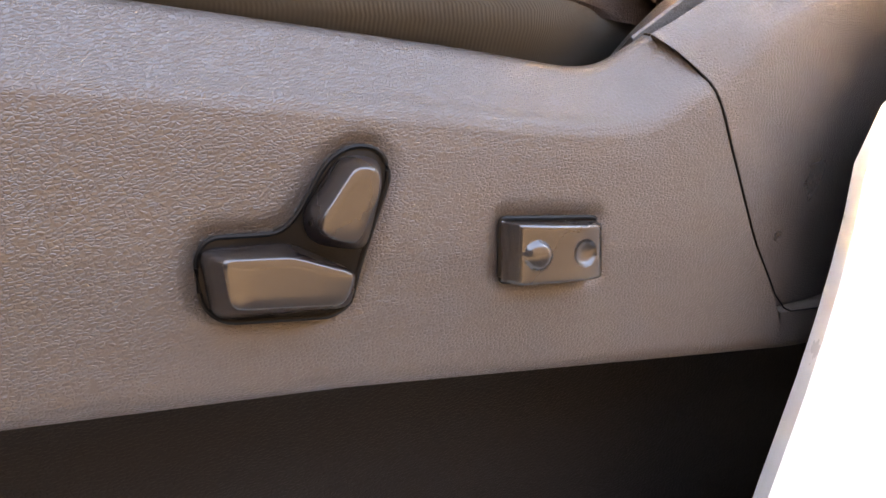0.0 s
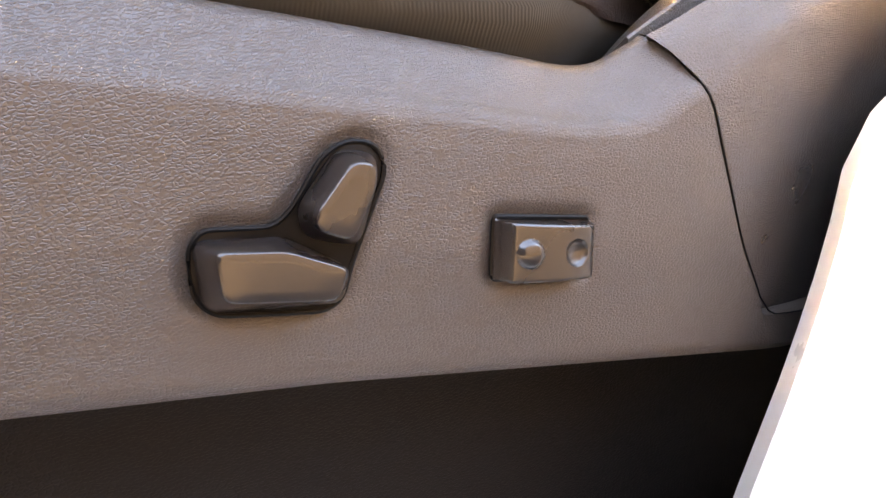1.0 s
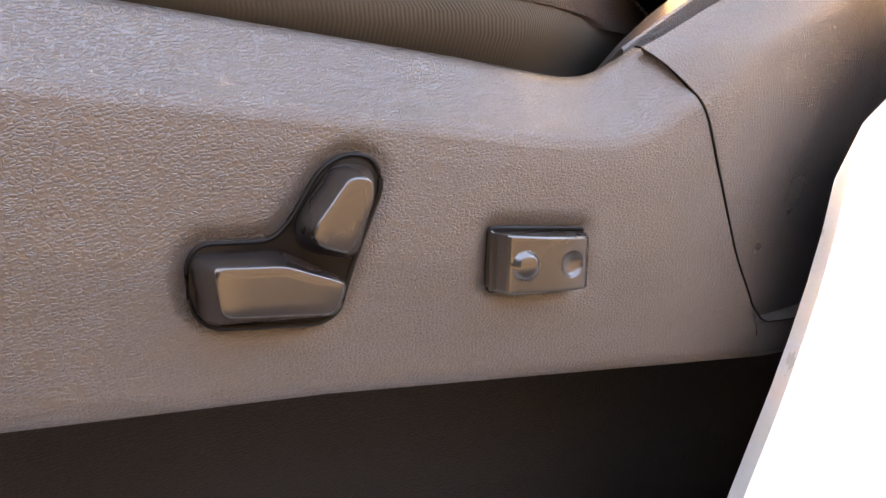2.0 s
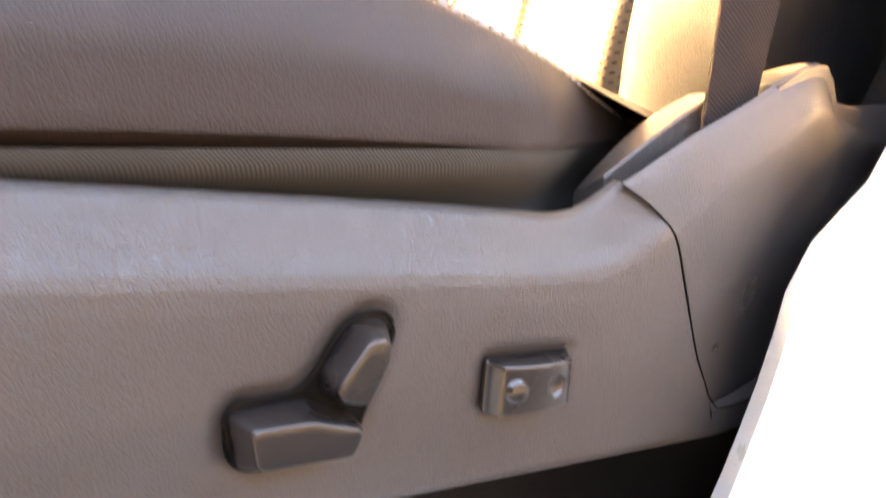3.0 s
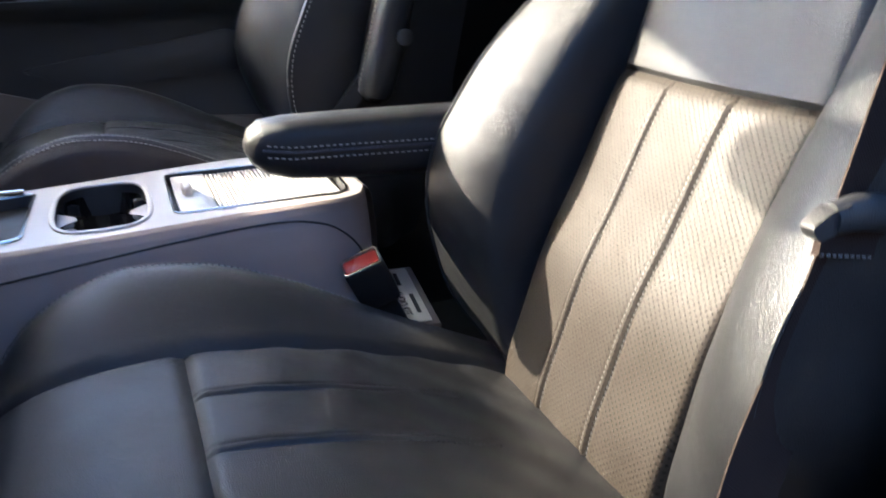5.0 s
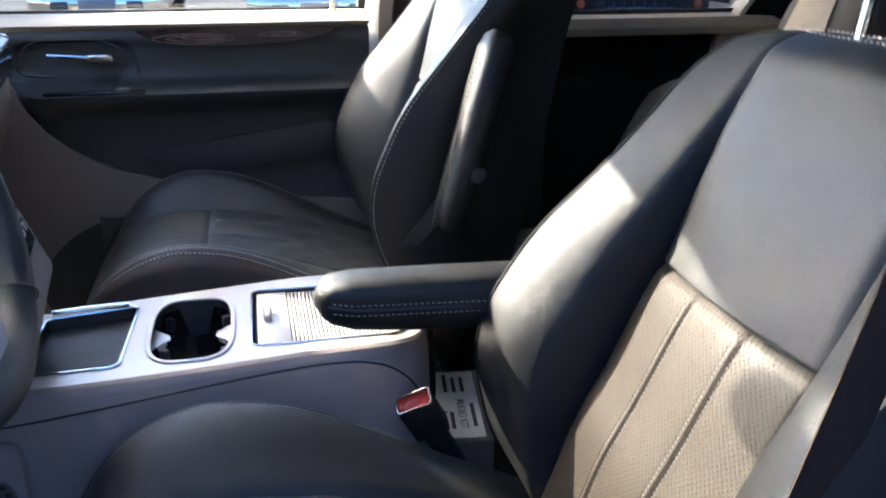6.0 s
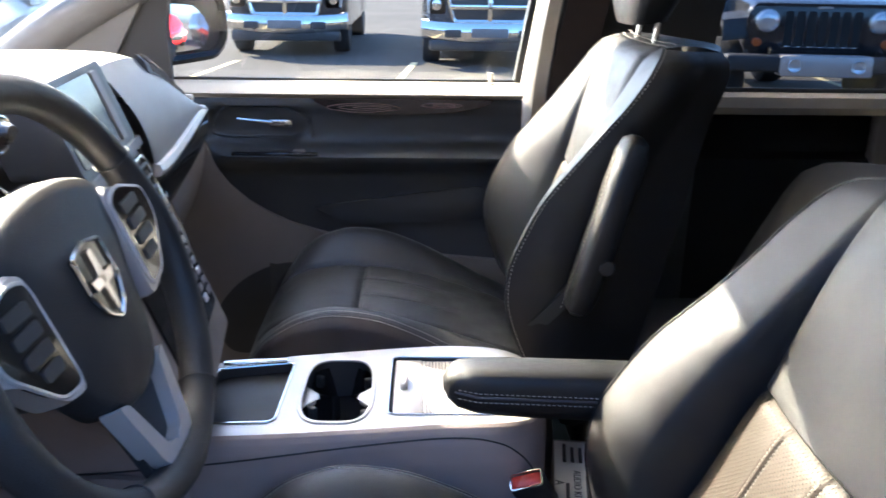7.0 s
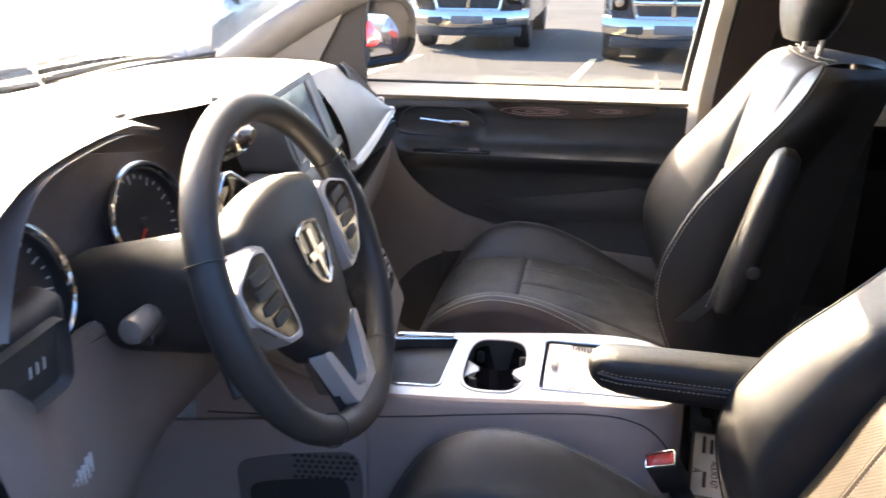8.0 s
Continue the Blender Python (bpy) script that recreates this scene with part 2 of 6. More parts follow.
def curve1(x, table):
    """Smooth value at x of a table of (x, value)."""
    xs, ys = [a for a, _ in table], [b for _, b in table]
    if x <= xs[0]:
        return ys[0]
    if x >= xs[-1]:
        return ys[-1]
    i = max(k for k in range(len(xs)) if xs[k] <= x)
    h = xs[i + 1] - xs[i]
    t = (x - xs[i]) / h

    def slope(k):
        if k <= 0 or k >= len(xs) - 1:
            a, b = (0, 1) if k <= 0 else (-2, -1)
            return (ys[b] - ys[a]) / (xs[b] - xs[a])
        return (ys[k + 1] - ys[k - 1]) / (xs[k + 1] - xs[k - 1])
    m0, m1 = slope(i) * h, slope(i + 1) * h
    return (2 * t ** 3 - 3 * t * t + 1) * ys[i] + (t ** 3 - 2 * t * t + t) * m0 + (3 * t * t - 2 * t ** 3) * ys[i + 1] + (t ** 3 - t * t) * m1


def step(a, b, x):
    t = max(0.0, min(1.0, (x - a) / (b - a)))
    return t * t * (3 - 2 * t)


def tube(pts, r, n=10, caps=True, closed=False, squash=1.0):
    pts = [Vector(p) for p in pts]
    rings = []
    for i, p in enumerate(pts):
        a = pts[(i - 1) % len(pts)] if closed or i else p
        b = pts[(i + 1) % len(pts)] if closed or i < len(pts) - 1 else p
        d = (b - a).normalized()
        s = d.cross(Vector((0, 0, 1)))
        s = s.normalized() if s.length > 0.05 else Vector((0, 1, 0))
        u = s.cross(d)
        rr = r(i / (len(pts) - 1)) if callable(r) else r
        rings.append([p + s * math.cos(k * math.tau / n) * rr + u * math.sin(k * math.tau / n) * rr * squash for k in range(n)])
    if closed:
        rings.append(rings[0])
        bm = loft(rings, caps=False)
        bmesh.ops.remove_doubles(bm, verts=bm.verts[:], dist=1e-6)
        return bm
    return loft(rings, caps=caps)


def rbox(x0, y0, z0, x1, y1, z1, r=0.005, seg=2):
    bm = bmesh.new()
    bmesh.ops.create_cube(bm, size=1)
    for v in bm.verts:
        v.co = Vector(((x0 + x1) / 2 + v.co.x * (x1 - x0), (y0 + y1) / 2 + v.co.y * (y1 - y0), (z0 + z1) / 2 + v.co.z * (z1 - z0)))
    if r:
        bmesh.ops.bevel(bm, geom=bm.edges[:], offset=r, segments=seg, profile=0.5, affect="EDGES")
    return bm


def moved(bm, m):
    bmesh.ops.transform(bm, matrix=m, verts=bm.verts[:])
    return bm


def join(*bms):
    out = bmesh.new()
    for b in bms:
        me = bpy.data.meshes.new("tmp")
        b.to_mesh(me)
        b.free()
        out.from_mesh(me)
        bpy.data.meshes.remove(me)
    return out


def prism(outline, depth, axis="y", at=0.0, r=0.0, seg=2, taper=1.0, slide=(0, 0)):
    """A plate with that outline of (a, b), along an axis from at to at + depth; taper shrinks the far face."""
    ca = sum(p[0] for p in outline) / len(outline)
    cb = sum(p[1] for p in outline) / len(outline)

    def put(a, b, h):
        return {"y": (a, h, b), "x": (h, a, b), "z": (a, b, h)}[axis]
    far = [(ca + (a - ca) * taper + slide[0], cb + (b - cb) * taper + slide[1]) for a, b in outline]
    bm = loft([[put(a, b, at) for a, b in outline], [put(a, b, at + depth) for a, b in far]])
    if r:
        es = [e for e in bm.edges if all(abs(v.co["xyz".index(axis)] - at - depth) < 1e-6 for v in e.verts)]
        bmesh.ops.bevel(bm, geom=es, offset=r, segments=seg, profile=0.5, affect="EDGES")
    return bm


def rounded(outline, r, n=4):
    """The outline with its corners rounded."""
    out = []
    m = len(outline)
    for i in range(m):
        p, a, b = Vector(outline[i]), Vector(outline[i - 1]), Vector(outline[(i + 1) % m])
        da, db = (a - p), (b - p)
        k = min(r, da.length * 0.48, db.length * 0.48)
        s, e = p + da.normalized() * k, p + db.normalized() * k
        for j in range(n + 1):
            t = j / n
            out.append(tuple((1 - t) ** 2 * s + 2 * t * (1 - t) * p + t * t * e))
    return out


def oval(ca, cb, ra, rb, n=24, power=2.0):
    out = []
    for k in range(n):
        c, s = math.cos(k * math.tau / n), math.sin(k * math.tau / n)
        out.append((ca + ra * math.copysign(abs(c) ** (2 / power), c), cb + rb * math.copysign(abs(s) ** (2 / power), s)))
    return out


def rim(outline, w, h, axis, at):
    """A raised frame of round section along an outline."""
    def put(a, b):
        return {"y": (a, at, b), "x": (at, a, b), "z": (a, b, at)}[axis]
    return tube([put(a, b) for a, b in outline], w, 6, closed=True, squash=h / w)


def stitches(pts, length=0.0045, gap=0.002, r=0.0007):
    """A row of thread stitches along a line."""
    pts = [Vector(p) for p in pts]
    bm = bmesh.new()
    lens = [0]
    for a, b in zip(pts, pts[1:]):
        lens.append(lens[-1] + (b - a).length)

    def at(s):
        for i in range(len(pts) - 1):
            if s <= lens[i + 1]:
                return pts[i].lerp(pts[i + 1], (s - lens[i]) / max(1e-9, lens[i + 1] - lens[i]))
        return pts[-1]
    s = 0
    while s + length < lens[-1]:
        a, b = at(s), at(s + length)
        d = (b - a).normalized()
        u = d.cross(Vector((0.3, 0.2, 1))).normalized()
        w = d.cross(u)
        rings = [[p + (u * math.cos(k * math.tau / 5) + w * math.sin(k * math.tau / 5)) * rr for k in range(5)]
                 for p, rr in ((a, r * 0.4), (a.lerp(b, 0.25), r), (a.lerp(b, 0.75), r), (b, r * 0.4))]
        vs = [[bm.verts.new(p) for p in ring] for ring in rings]
        for ra, rb in zip(vs, vs[1:]):
            for j in range(5):
                bm.faces.new((ra[j], rb[j], rb[(j + 1) % 5], ra[(j + 1) % 5]))
        s += length + gap
    return bm


def lettering(text, size, m, material, parent, name="lettering"):
    cu = bpy.data.curves.new(name, "FONT")
    cu.body, cu.size, cu.extrude, cu.align_x, cu.align_y = text, size, 0.0002, "CENTER", "CENTER"
    ob = bpy.data.objects.new(name, cu)
    me = bpy.data.meshes.new_from_object(ob)
    bpy.data.objects.remove(ob)
    bm = bmesh.new()
    bm.from_mesh(me)
    return part(name, moved(bm, m), material, parent, smooth=False)


# ---- ground and the lot ----
def build_ground():
    bm = grid(40, 40, lambda a, b: (-300 + 600 * a, -300 + 600 * b, 0))
    tagged(part("ground", bm, ASPHALT, smooth=False), "worn grey asphalt of a sunlit parking lot", "ground", kind="structure")
    for i, x in enumerate((-6.1, -3.35, -0.62, 2.1, 5.2)):
        bm = grid(1, 12, lambda a, b: (x - 0.05 + 0.1 * a + 0.5 * b, 6.9 + 5.5 * b, 0.004))
        tagged(part("parking_line", bm, LINE, smooth=False), "faded yellow painted parking stall line on asphalt", "road marking", "stall lines", "structure")


build_ground()


def build_shade_wall():
    """An unseen dark wall, added to cut low sky light at the driver's doorway."""
    bm = rbox(-14, -4.5, 0, 14, -4.2, 2.9, 0.02)
    tagged(part("wall_shade", bm, SHADEWALL), "plain charcoal wall, unseen, added to block low sky light", "wall", kind="structure")


build_shade_wall()


# ---- the cabin shell ----
def build_shell():
    # floor
    bm = rbox(-1.15, -0.70, 0.36, 2.6, 0.84, 0.40, 0.004)
    tagged(part("floor", bm, CARPET), "dark carpeted cabin floor", "floor", kind="structure")

    # headliner, arched a little
    def front(y):
        return -0.312 + 0.30 * (y - 0.15) ** 2 - 0.065 * step(0.40, 0.33, y) * step(-0.30, -0.15, y)

    def roof(a, b, lift):
        y = -0.74 + 1.59 * b
        x = front(y) + (2.71 - front(y)) * a
        return (x, y, 1.60 + lift + 0.06 * math.sin(math.pi * b) + 0.03 * math.sin(math.pi * min(1, a * 2) / 2))
    header = [[(front(y) + o, y, z) for o, z in ((-0.012, 1.598), (0.02, 1.592), (0.03, 1.62), (0.02, 1.70), (-0.012, 1.70))] for y in [-0.74 + 0.0795 * k for k in range(21)]]
    bm = join(grid(24, 20, lambda a, b: roof(a, b, 0)), grid(24, 20, lambda a, b: roof(a, b, 0.05)), loft(header))
    tagged(part("ceiling", bm, HEADLINER), "pale cloth headliner", "ceiling", kind="structure")
    # tailgate wall that closes the cabin
    tagged(part("wall_rear", rbox(2.6, -0.85, 0.36, 2.68, 0.98, 1.72, 0.01), BLACK), "dark rear wall of the cabin", "wall", kind="structure")
    # firewall
    tagged(part("wall_front", rbox(-1.22, -0.80, 0.30, -1.15, 0.95, 1.22, 0.01), BLACK), "dark firewall under the dashboard", "wall", kind="structure")
    # kick panel beside the driver's footwell
    tagged(part("wall_kick", rbox(-1.15, -0.80, 0.36, -0.78, -0.735, 1.12, 0.02, 3), BLACK), "dark kick panel beside the driver footwell", "wall", kind="structure")
    # driver's side behind the open doorway
    tagged(part("wall_left", rbox(0.62, -0.86, 0.36, 2.6, -0.80, 1.12, 0.01), BLACK), "dark inner side panel behind the front doorway", "wall", kind="structure")


build_shell()


def build_driver_door():
    """The driver's door stands wide open ahead of the doorway."""
    d = thing("driver_door", (-0.85, -0.85, 0.45), "open front driver door, white outside and black inside", "car door")
    m = pose(-0.86, -0.84, 0, 0, 0, -68)

    def put(bm):
        return moved(bm, m)
    part("outer_skin", put(rbox(0.0, -0.03, 0.42, 1.0, -0.005, 1.15, 0.01)), WHITE, d)
    part("panel", put(rbox(0.02, 0.0, 0.46, 0.98, 0.07, 1.14, 0.03, 3)), BLACK, d)
    part("armrest", put(rbox(0.25, 0.06, 0.90, 0.9, 0.12, 0.98, 0.025, 3)), BLACK, d)
    part("window_frame", put(tube(smooth_path([(0.05, 0.0, 1.15), (0.35, 0.02, 1.42), (0.6, 0.03, 1.58), (0.9, 0.03, 1.60), (0.96, 0.02, 1.4), (0.98, 0.0, 1.15)], 6), 0.02, 8)), BLACK, d)


build_driver_door()


def build_body():
    body = thing("minivan_body", (0, 0, 0.3), "white painted minivan body around the open doorway", "car body")
    # lower centre pillar with its stepped outer edge
    edge = [(0.40, 0.030), (0.50, 0.076), (0.53, 0.092), (0.555, 0.106), (0.575, 0.116), (0.595, 0.125), (0.615, 0.133), (0.636, 0.139), (0.652, 0.145),
            (0.661, 0.157), (0.670, 0.177), (0.682, 0.193), (0.70, 0.207), (0.728, 0.218), (0.75, 0.229), (0.80, 0.262), (0.95, 0.325), (1.15, 0.372), (1.6, 0.45)]

    def pil(a, b):
        z = 0.40 + 1.2 * a
        x0 = curve1(z, edge)
        s = 2.0 + 7.0 * b
        prof = [(0.10, -0.700), (0.035, -0.712), (0.012, -0.724), (0.0, -0.738), (0.004, -0.756), (0.020, -0.770), (0.05, -0.80), (0.10, -0.845), (0.2, -0.87), (0.36, -0.88)]
        i = min(8, int(s))
        p, q, t = prof[i], prof[i + 1], s - i
        return (x0 + p[0] + (q[0] - p[0]) * t, p[1] + (q[1] - p[1]) * t, z)
    part("centre_pillar", grid(60, 21, pil), WHITE, body)
    # added black inboard face: keeps the white pillar's bounce off the belt cover
    part("pillar_bounce_stop", grid(60, 6, lambda a, b: pil(a, (b - 1) * 2 / 7)), LOWER, body, "black strip inside the pillar, added to stop bounced light")
    part("roof_skin", grid(20, 12, lambda a, b: (-0.33 + 0.7 * (b - 0.5) ** 2 + (3.18 - 0.7 * (b - 0.5) ** 2) * a, -0.78 + 1.66 * b, 1.72 + 0.06 * math.sin(math.pi * b))), WHITE, body)
    part("roof_rail", tube(smooth_path([(-1.05, -0.80, 1.17), (-0.75, -0.78, 1.36), (-0.42, -0.75, 1.53), (-0.1, -0.73, 1.62), (0.4, -0.73, 1.63), (1.4, -0.73, 1.62)], 8), 0.045, 12), WHITE, body)
    part("hood", grid(12, 12, lambda a, b: (-1.95 + 0.95 * a, -0.75 + 1.6 * b, 1.02 + 0.18 * a + 0.05 * math.sin(math.pi * b))), WHITE, body)
    part("door_sill", rbox(-0.9, -0.82, 0.33, 0.35, -0.66, 0.42, 0.015), WHITE, body)
    part("fender", rbox(-1.95, -0.84, 0.4, -0.95, -0.76, 1.05, 0.03), WHITE, body)
    return body


build_body()


def build_windshield():
    w = thing("windshield", (-0.9, 0.05, 1.2), "clear raked windshield over the dashboard", "windshield")
    a0, a1 = Vector((-1.02, 0, 1.235)), Vector((-0.32, 0, 1.605))

    def f(a, b, off):
        y = -0.74 + 1.66 * b
        p = a0.lerp(a1, a)
        bow = 0.10 * math.sin(math.pi * b)
        return (p.x - bow * (1 - 0.3 * a) + 0.05 + 0.02 * a, y * (1 - 0.06 * a), p.z + off)
    pane = part("pane", sheet(14, 10, lambda b, a: f(a, b, 0), (0, 0, 0.004)), PANE, w)
    pane.visible_shadow = False
    bm = loft([[f(0, k / 14, z) for z in (-0.02, 0.012)] for k in range(15)], closed=False, caps=False)
    part("cowl_seal", bm, BLACK, w)
    for y0, y1 in ((-0.45, 0.1), (0.12, 0.6)):
        part("wiper", tube([(-1.0, y0, 1.262), (-0.98, (y0 + y1) / 2, 1.272), (-1.0, y1, 1.258)], 0.007, 6), BLACK, w)
    return w


build_windshield()


def build_pillars():
    # passenger A-pillar with its wide sail panel
    p = thing("front_pillar_trim", (-0.75, 0.8, 1.2), "grey plastic trim of the front roof pillar", "pillar trim")
    spine = smooth_path([(-0.99, 0.86, 1.18), (-0.80, 0.83, 1.31), (-0.58, 0.81, 1.43), (-0.3, 0.78, 1.56), (-0.1, 0.76, 1.62)], 6)
    part("pillar_cover", tube(spine, lambda t: 0.075 - 0.03 * t, 12, squash=0.8), DASH, p)
    part("sail_panel", prism(rounded([(-0.98, 1.17), (-0.74, 1.17), (-0.70, 1.25), (-0.63, 1.37), (-0.60, 1.42), (-0.72, 1.36)], 0.02), 0.03, "y", 0.80, 0.008), DASH, p)
    part("corner_trim", prism([(-0.745, 1.165), (-0.595, 1.165), (-0.60, 1.30), (-0.575, 1.44), (-0.60, 1.43), (-0.70, 1.25)], 0.02, "y", 0.815, 0.004), BLACK, p)
    d = thing("front_pillar_trim", (-0.75, -0.75, 1.2), "grey plastic trim of the front roof pillar", "pillar trim")
    spine = smooth_path([(-0.95, -0.74, 1.18), (-0.70, -0.73, 1.36), (-0.42, -0.71, 1.515), (-0.16, -0.70, 1.60)], 6)
    part("pillar_cover", tube(spine, 0.035, 10), GREY, d)
    # dark lower trim of the driver's centre pillar
    bm = grid(20, 6, lambda a, b: (0.27 + 0.25 * b + 0.10 * a, -0.695 + 0.06 * math.sin(math.pi * b) * (1 - b), 0.40 + 1.2 * a))
    t = thing("centre_pillar_trim", (0.4, -0.66, 0.4), "black plastic trim of the centre pillar behind the belt", "pillar trim")
    part("trim_panel", bm, BLACK, t)
    part("trim_return", rbox(0.52, -0.80, 0.4, 0.66, -0.67, 1.6, 0.03), BLACK, t)
    # passenger centre pillar
    c = thing("centre_pillar_trim", (0.25, 0.92, 0.5), "pale trim of the centre pillar beside the passenger seat", "pillar trim")
    rings = []
    for z, x in ((0.45, 0.185), (1.02, 0.192), (1.16, 0.198), (1.30, 0.216), (1.45, 0.24), (1.6, 0.27)):
        rings.append([(x, 0.965, z), (x + 0.004, 0.905, z), (x + 0.022, 0.885, z), (x + 0.052, 0.885, z), (x + 0.056, 0.975, z)])
    part("pillar_cover", loft(rings[1:]), LIGHTTRIM, c)
    part("lower_cover", loft([rings[0], rings[1]]), BLACK, c)
    part("pillar_back", loft([[(x + 0.057, 0.892, z), (x + 0.30, 0.90, z), (x + 0.44, 0.93, z), (x + 0.44, 0.98, z), (x + 0.057, 0.97, z)] for z, x in ((0.45, 0.185), (1.16, 0.198), (1.30, 0.216), (1.45, 0.24), (1.6, 0.27))]), BLACK, c)
    # belt that hangs on that pillar
    b = thing("seat_belt", (0.31, 0.87, 0.8), "dark seat belt hanging on the pale centre pillar", "seat belt")
    part("webbing", loft([[(x - 0.035, 0.868, z), (x + 0.055, 0.850, z), (x + 0.055, 0.846, z), (x - 0.035, 0.864, z)] for x, z in ((0.255, 0.80), (0.262, 1.0), (0.29, 1.2), (0.33, 1.4), (0.36, 1.56))]), WEB, b)


build_pillars()


# ---- passenger door ----
def build_passenger_door():
    d = thing("passenger_door", (-0.2, 0.85, 0.45), "closed front passenger door with black panel and pale sill", "car door")
    # inner skin: a moulded panel whose depth changes with height
    prof = [(0.46, 0.80), (0.60, 0.775), (0.72, 0.765), (0.86, 0.775), (0.975, 0.768), (1.010, 0.740), (1.020, 0.735), (1.027, 0.737), (1.036, 0.768), (1.052, 0.795), (1.10, 0.800), (1.13, 0.795), (1.145, 0.800)]

    def skin(a, b):
        z = 0.46 + (1.143 - 0.46) * b
        x = -0.64 + 0.825 * a
        y = curve1(z, prof)
        if y < 0.772:
            y = 0.772 + (y - 0.772) * step(-0.53, -0.45, x)
        if x < -0.50 and 1.06 < z < 1.13:
            y -= 0.04 * step(-0.52, -0.64, x)
        # sunk bowl round the handle
        y += 0.010 * step(0.0, 0.25, 1 - ((x + 0.405) / 0.115) ** 4 - ((z - 1.089) / 0.036) ** 4)
        return (x, y, z)
    part("panel", grid(110, 120, skin), DOORBLACK, d)
    part("outer_skin", rbox(-0.64, 0.93, 0.36, 0.185, 0.96, 1.15, 0.006), CARGREY, d)
    # pale sill along the glass
    sill = [(0.79, 1.150), (0.786, 1.154), (0.796, 1.163), (0.83, 1.170), (0.875, 1.172), (0.875, 1.13)]
    part("sill_trim", loft([[(x, y, z) for y, z in sill] for x in [-0.63 + 0.0408 * k for k in range(21)]]), LIGHTTRIM, d, "pale sill along the window")
    part("glass_seal", rbox(-0.66, 0.876, 1.155, 0.186, 0.889, 1.178, 0.003), BLACK, d)
    g = part("pane", sheet(2, 2, lambda a, b: (-0.60 + 0.785 * a, 0.882 - 0.05 * b, 1.17 + 0.42 * b), (0, 0.004, 0)), PANE, d)
    g.visible_shadow = False
    part("window_frame", loft([[(x, 0.87 - 0.05 * (z - 1.17) / 0.4, z), (x + 0.016, 0.87 - 0.05 * (z - 1.17) / 0.4, z), (x + 0.016, 0.90 - 0.05 * (z - 1.17) / 0.4, z), (x, 0.90 - 0.05 * (z - 1.17) / 0.4, z)] for x, z in ((0.170, 1.16), (0.178, 1.22), (0.205, 1.40), (0.235, 1.6))]), BLACK, d)
    # woodgrain band, thin and almond-shaped
    pts = [(-0.292, 1.1435), (-0.1, 1.1445), (0.126, 1.1435), (0.099, 1.128), (0.03, 1.1155), (-0.07, 1.1095), (-0.18, 1.1085), (-0.234, 1.1170), (-0.264, 1.1275)]
    wt = part("wood_trim", prism(rounded(pts, 0.012), -0.012, "y", 0.800, 0.004, taper=0.985), WOOD, d, "glossy dark woodgrain inlay")
    # pale cathedral figure in the veneer
    for ca, cb, ra, rb in ((-0.172, 1.1245, 0.082, 0.0100), (-0.168, 1.1250, 0.058, 0.0058), (-0.160, 1.1255, 0.034, 0.0024), (0.004, 1.1305, 0.046, 0.0050), (0.008, 1.1308, 0.026, 0.0020)):
        ring = [(a + 0.35 * (b - cb) * math.sin(a * 90), b) for a, b in oval(ca, cb, ra, rb, 30, 1.7)]
        part("veneer_figure", tube([(a, 0.7879, b) for a, b in ring], 0.0009, 5, closed=True, squash=0.6), FIGURE, wt)
    # handle bowl and lever
    bowl = rounded([(-0.52, 1.060), (-0.49, 1.125), (-0.35, 1.128), (-0.285, 1.085), (-0.285, 1.048)], 0.03)
    part("handle_bowl", rim(bowl, 0.0022, 0.002, "y", 0.798), DOORBLACK, d)
    part("handle", tube(smooth_path([(-0.448, 0.776, 1.100), (-0.41, 0.768, 1.098), (-0.37, 0.766, 1.095)], 5), 0.005, 8, squash=0.8), CHROME, d, "chrome inner door handle")
    part("handle_base", rbox(-0.378, 0.764, 1.083, -0.326, 0.79, 1.101, 0.005), CHROME, d)
    part("switch_plate", rbox(-0.46, 0.736, 1.0235, -0.27, 0.765, 1.032, 0.003), GLOSS, d)
    part("window_switch", rbox(-0.37, 0.742, 1.030, -0.338, 0.758, 1.037, 0.002), BLACK, d)
    part("lock_switch", rbox(-0.325, 0.742, 1.030, -0.300, 0.758, 1.037, 0.002), DASHDK, d)
    part("lock_knob", loft([[(0.115 + r * math.cos(k), 0.84 + r * math.sin(k), z) for k in [j * math.tau / 10 for j in range(10)]] for r, z in ((0.011, 1.168), (0.010, 1.174), (0.005, 1.176), (0.0045, 1.192), (0.006, 1.195), (0.005, 1.198))]), LIGHTTRIM, d)
    low = [(-0.64, 1.06), (-0.528, 1.06), (-0.513, 1.03), (-0.499, 0.99), (-0.471, 0.951), (-0.43, 0.915), (-0.385, 0.888), (-0.34, 0.866), (-0.27, 0.845), (-0.16, 0.815), (0.0, 0.79), (0.18, 0.775), (0.18, 0.47), (-0.64, 0.47)]
    lp = part("lower_panel", prism(low, -0.014, "y", 0.772, 0.004), GREY, d, "warm grey lower door panel")
    # no cavity: the pocket's inner shade is a flat black plate
    part("door_pocket_shade", prism(rounded([(-0.53, 0.64), (-0.47, 0.72), (-0.39, 0.765), (-0.31, 0.775), (-0.20, 0.74), (0.1, 0.70), (0.1, 0.56), (-0.5, 0.54)], 0.04), -0.003, "y", 0.7585, 0.001), BLACK, lp, "flat black plate for the shade inside the door pocket")
    part("pocket_panel", prism(rounded([(-0.30, 0.90), (0.10, 0.955), (0.13, 0.93), (0.12, 0.87), (-0.2, 0.86)], 0.03), -0.007, "y", 0.772, 0.006, 3), DOORBLACK, d)
    return d


build_passenger_door()


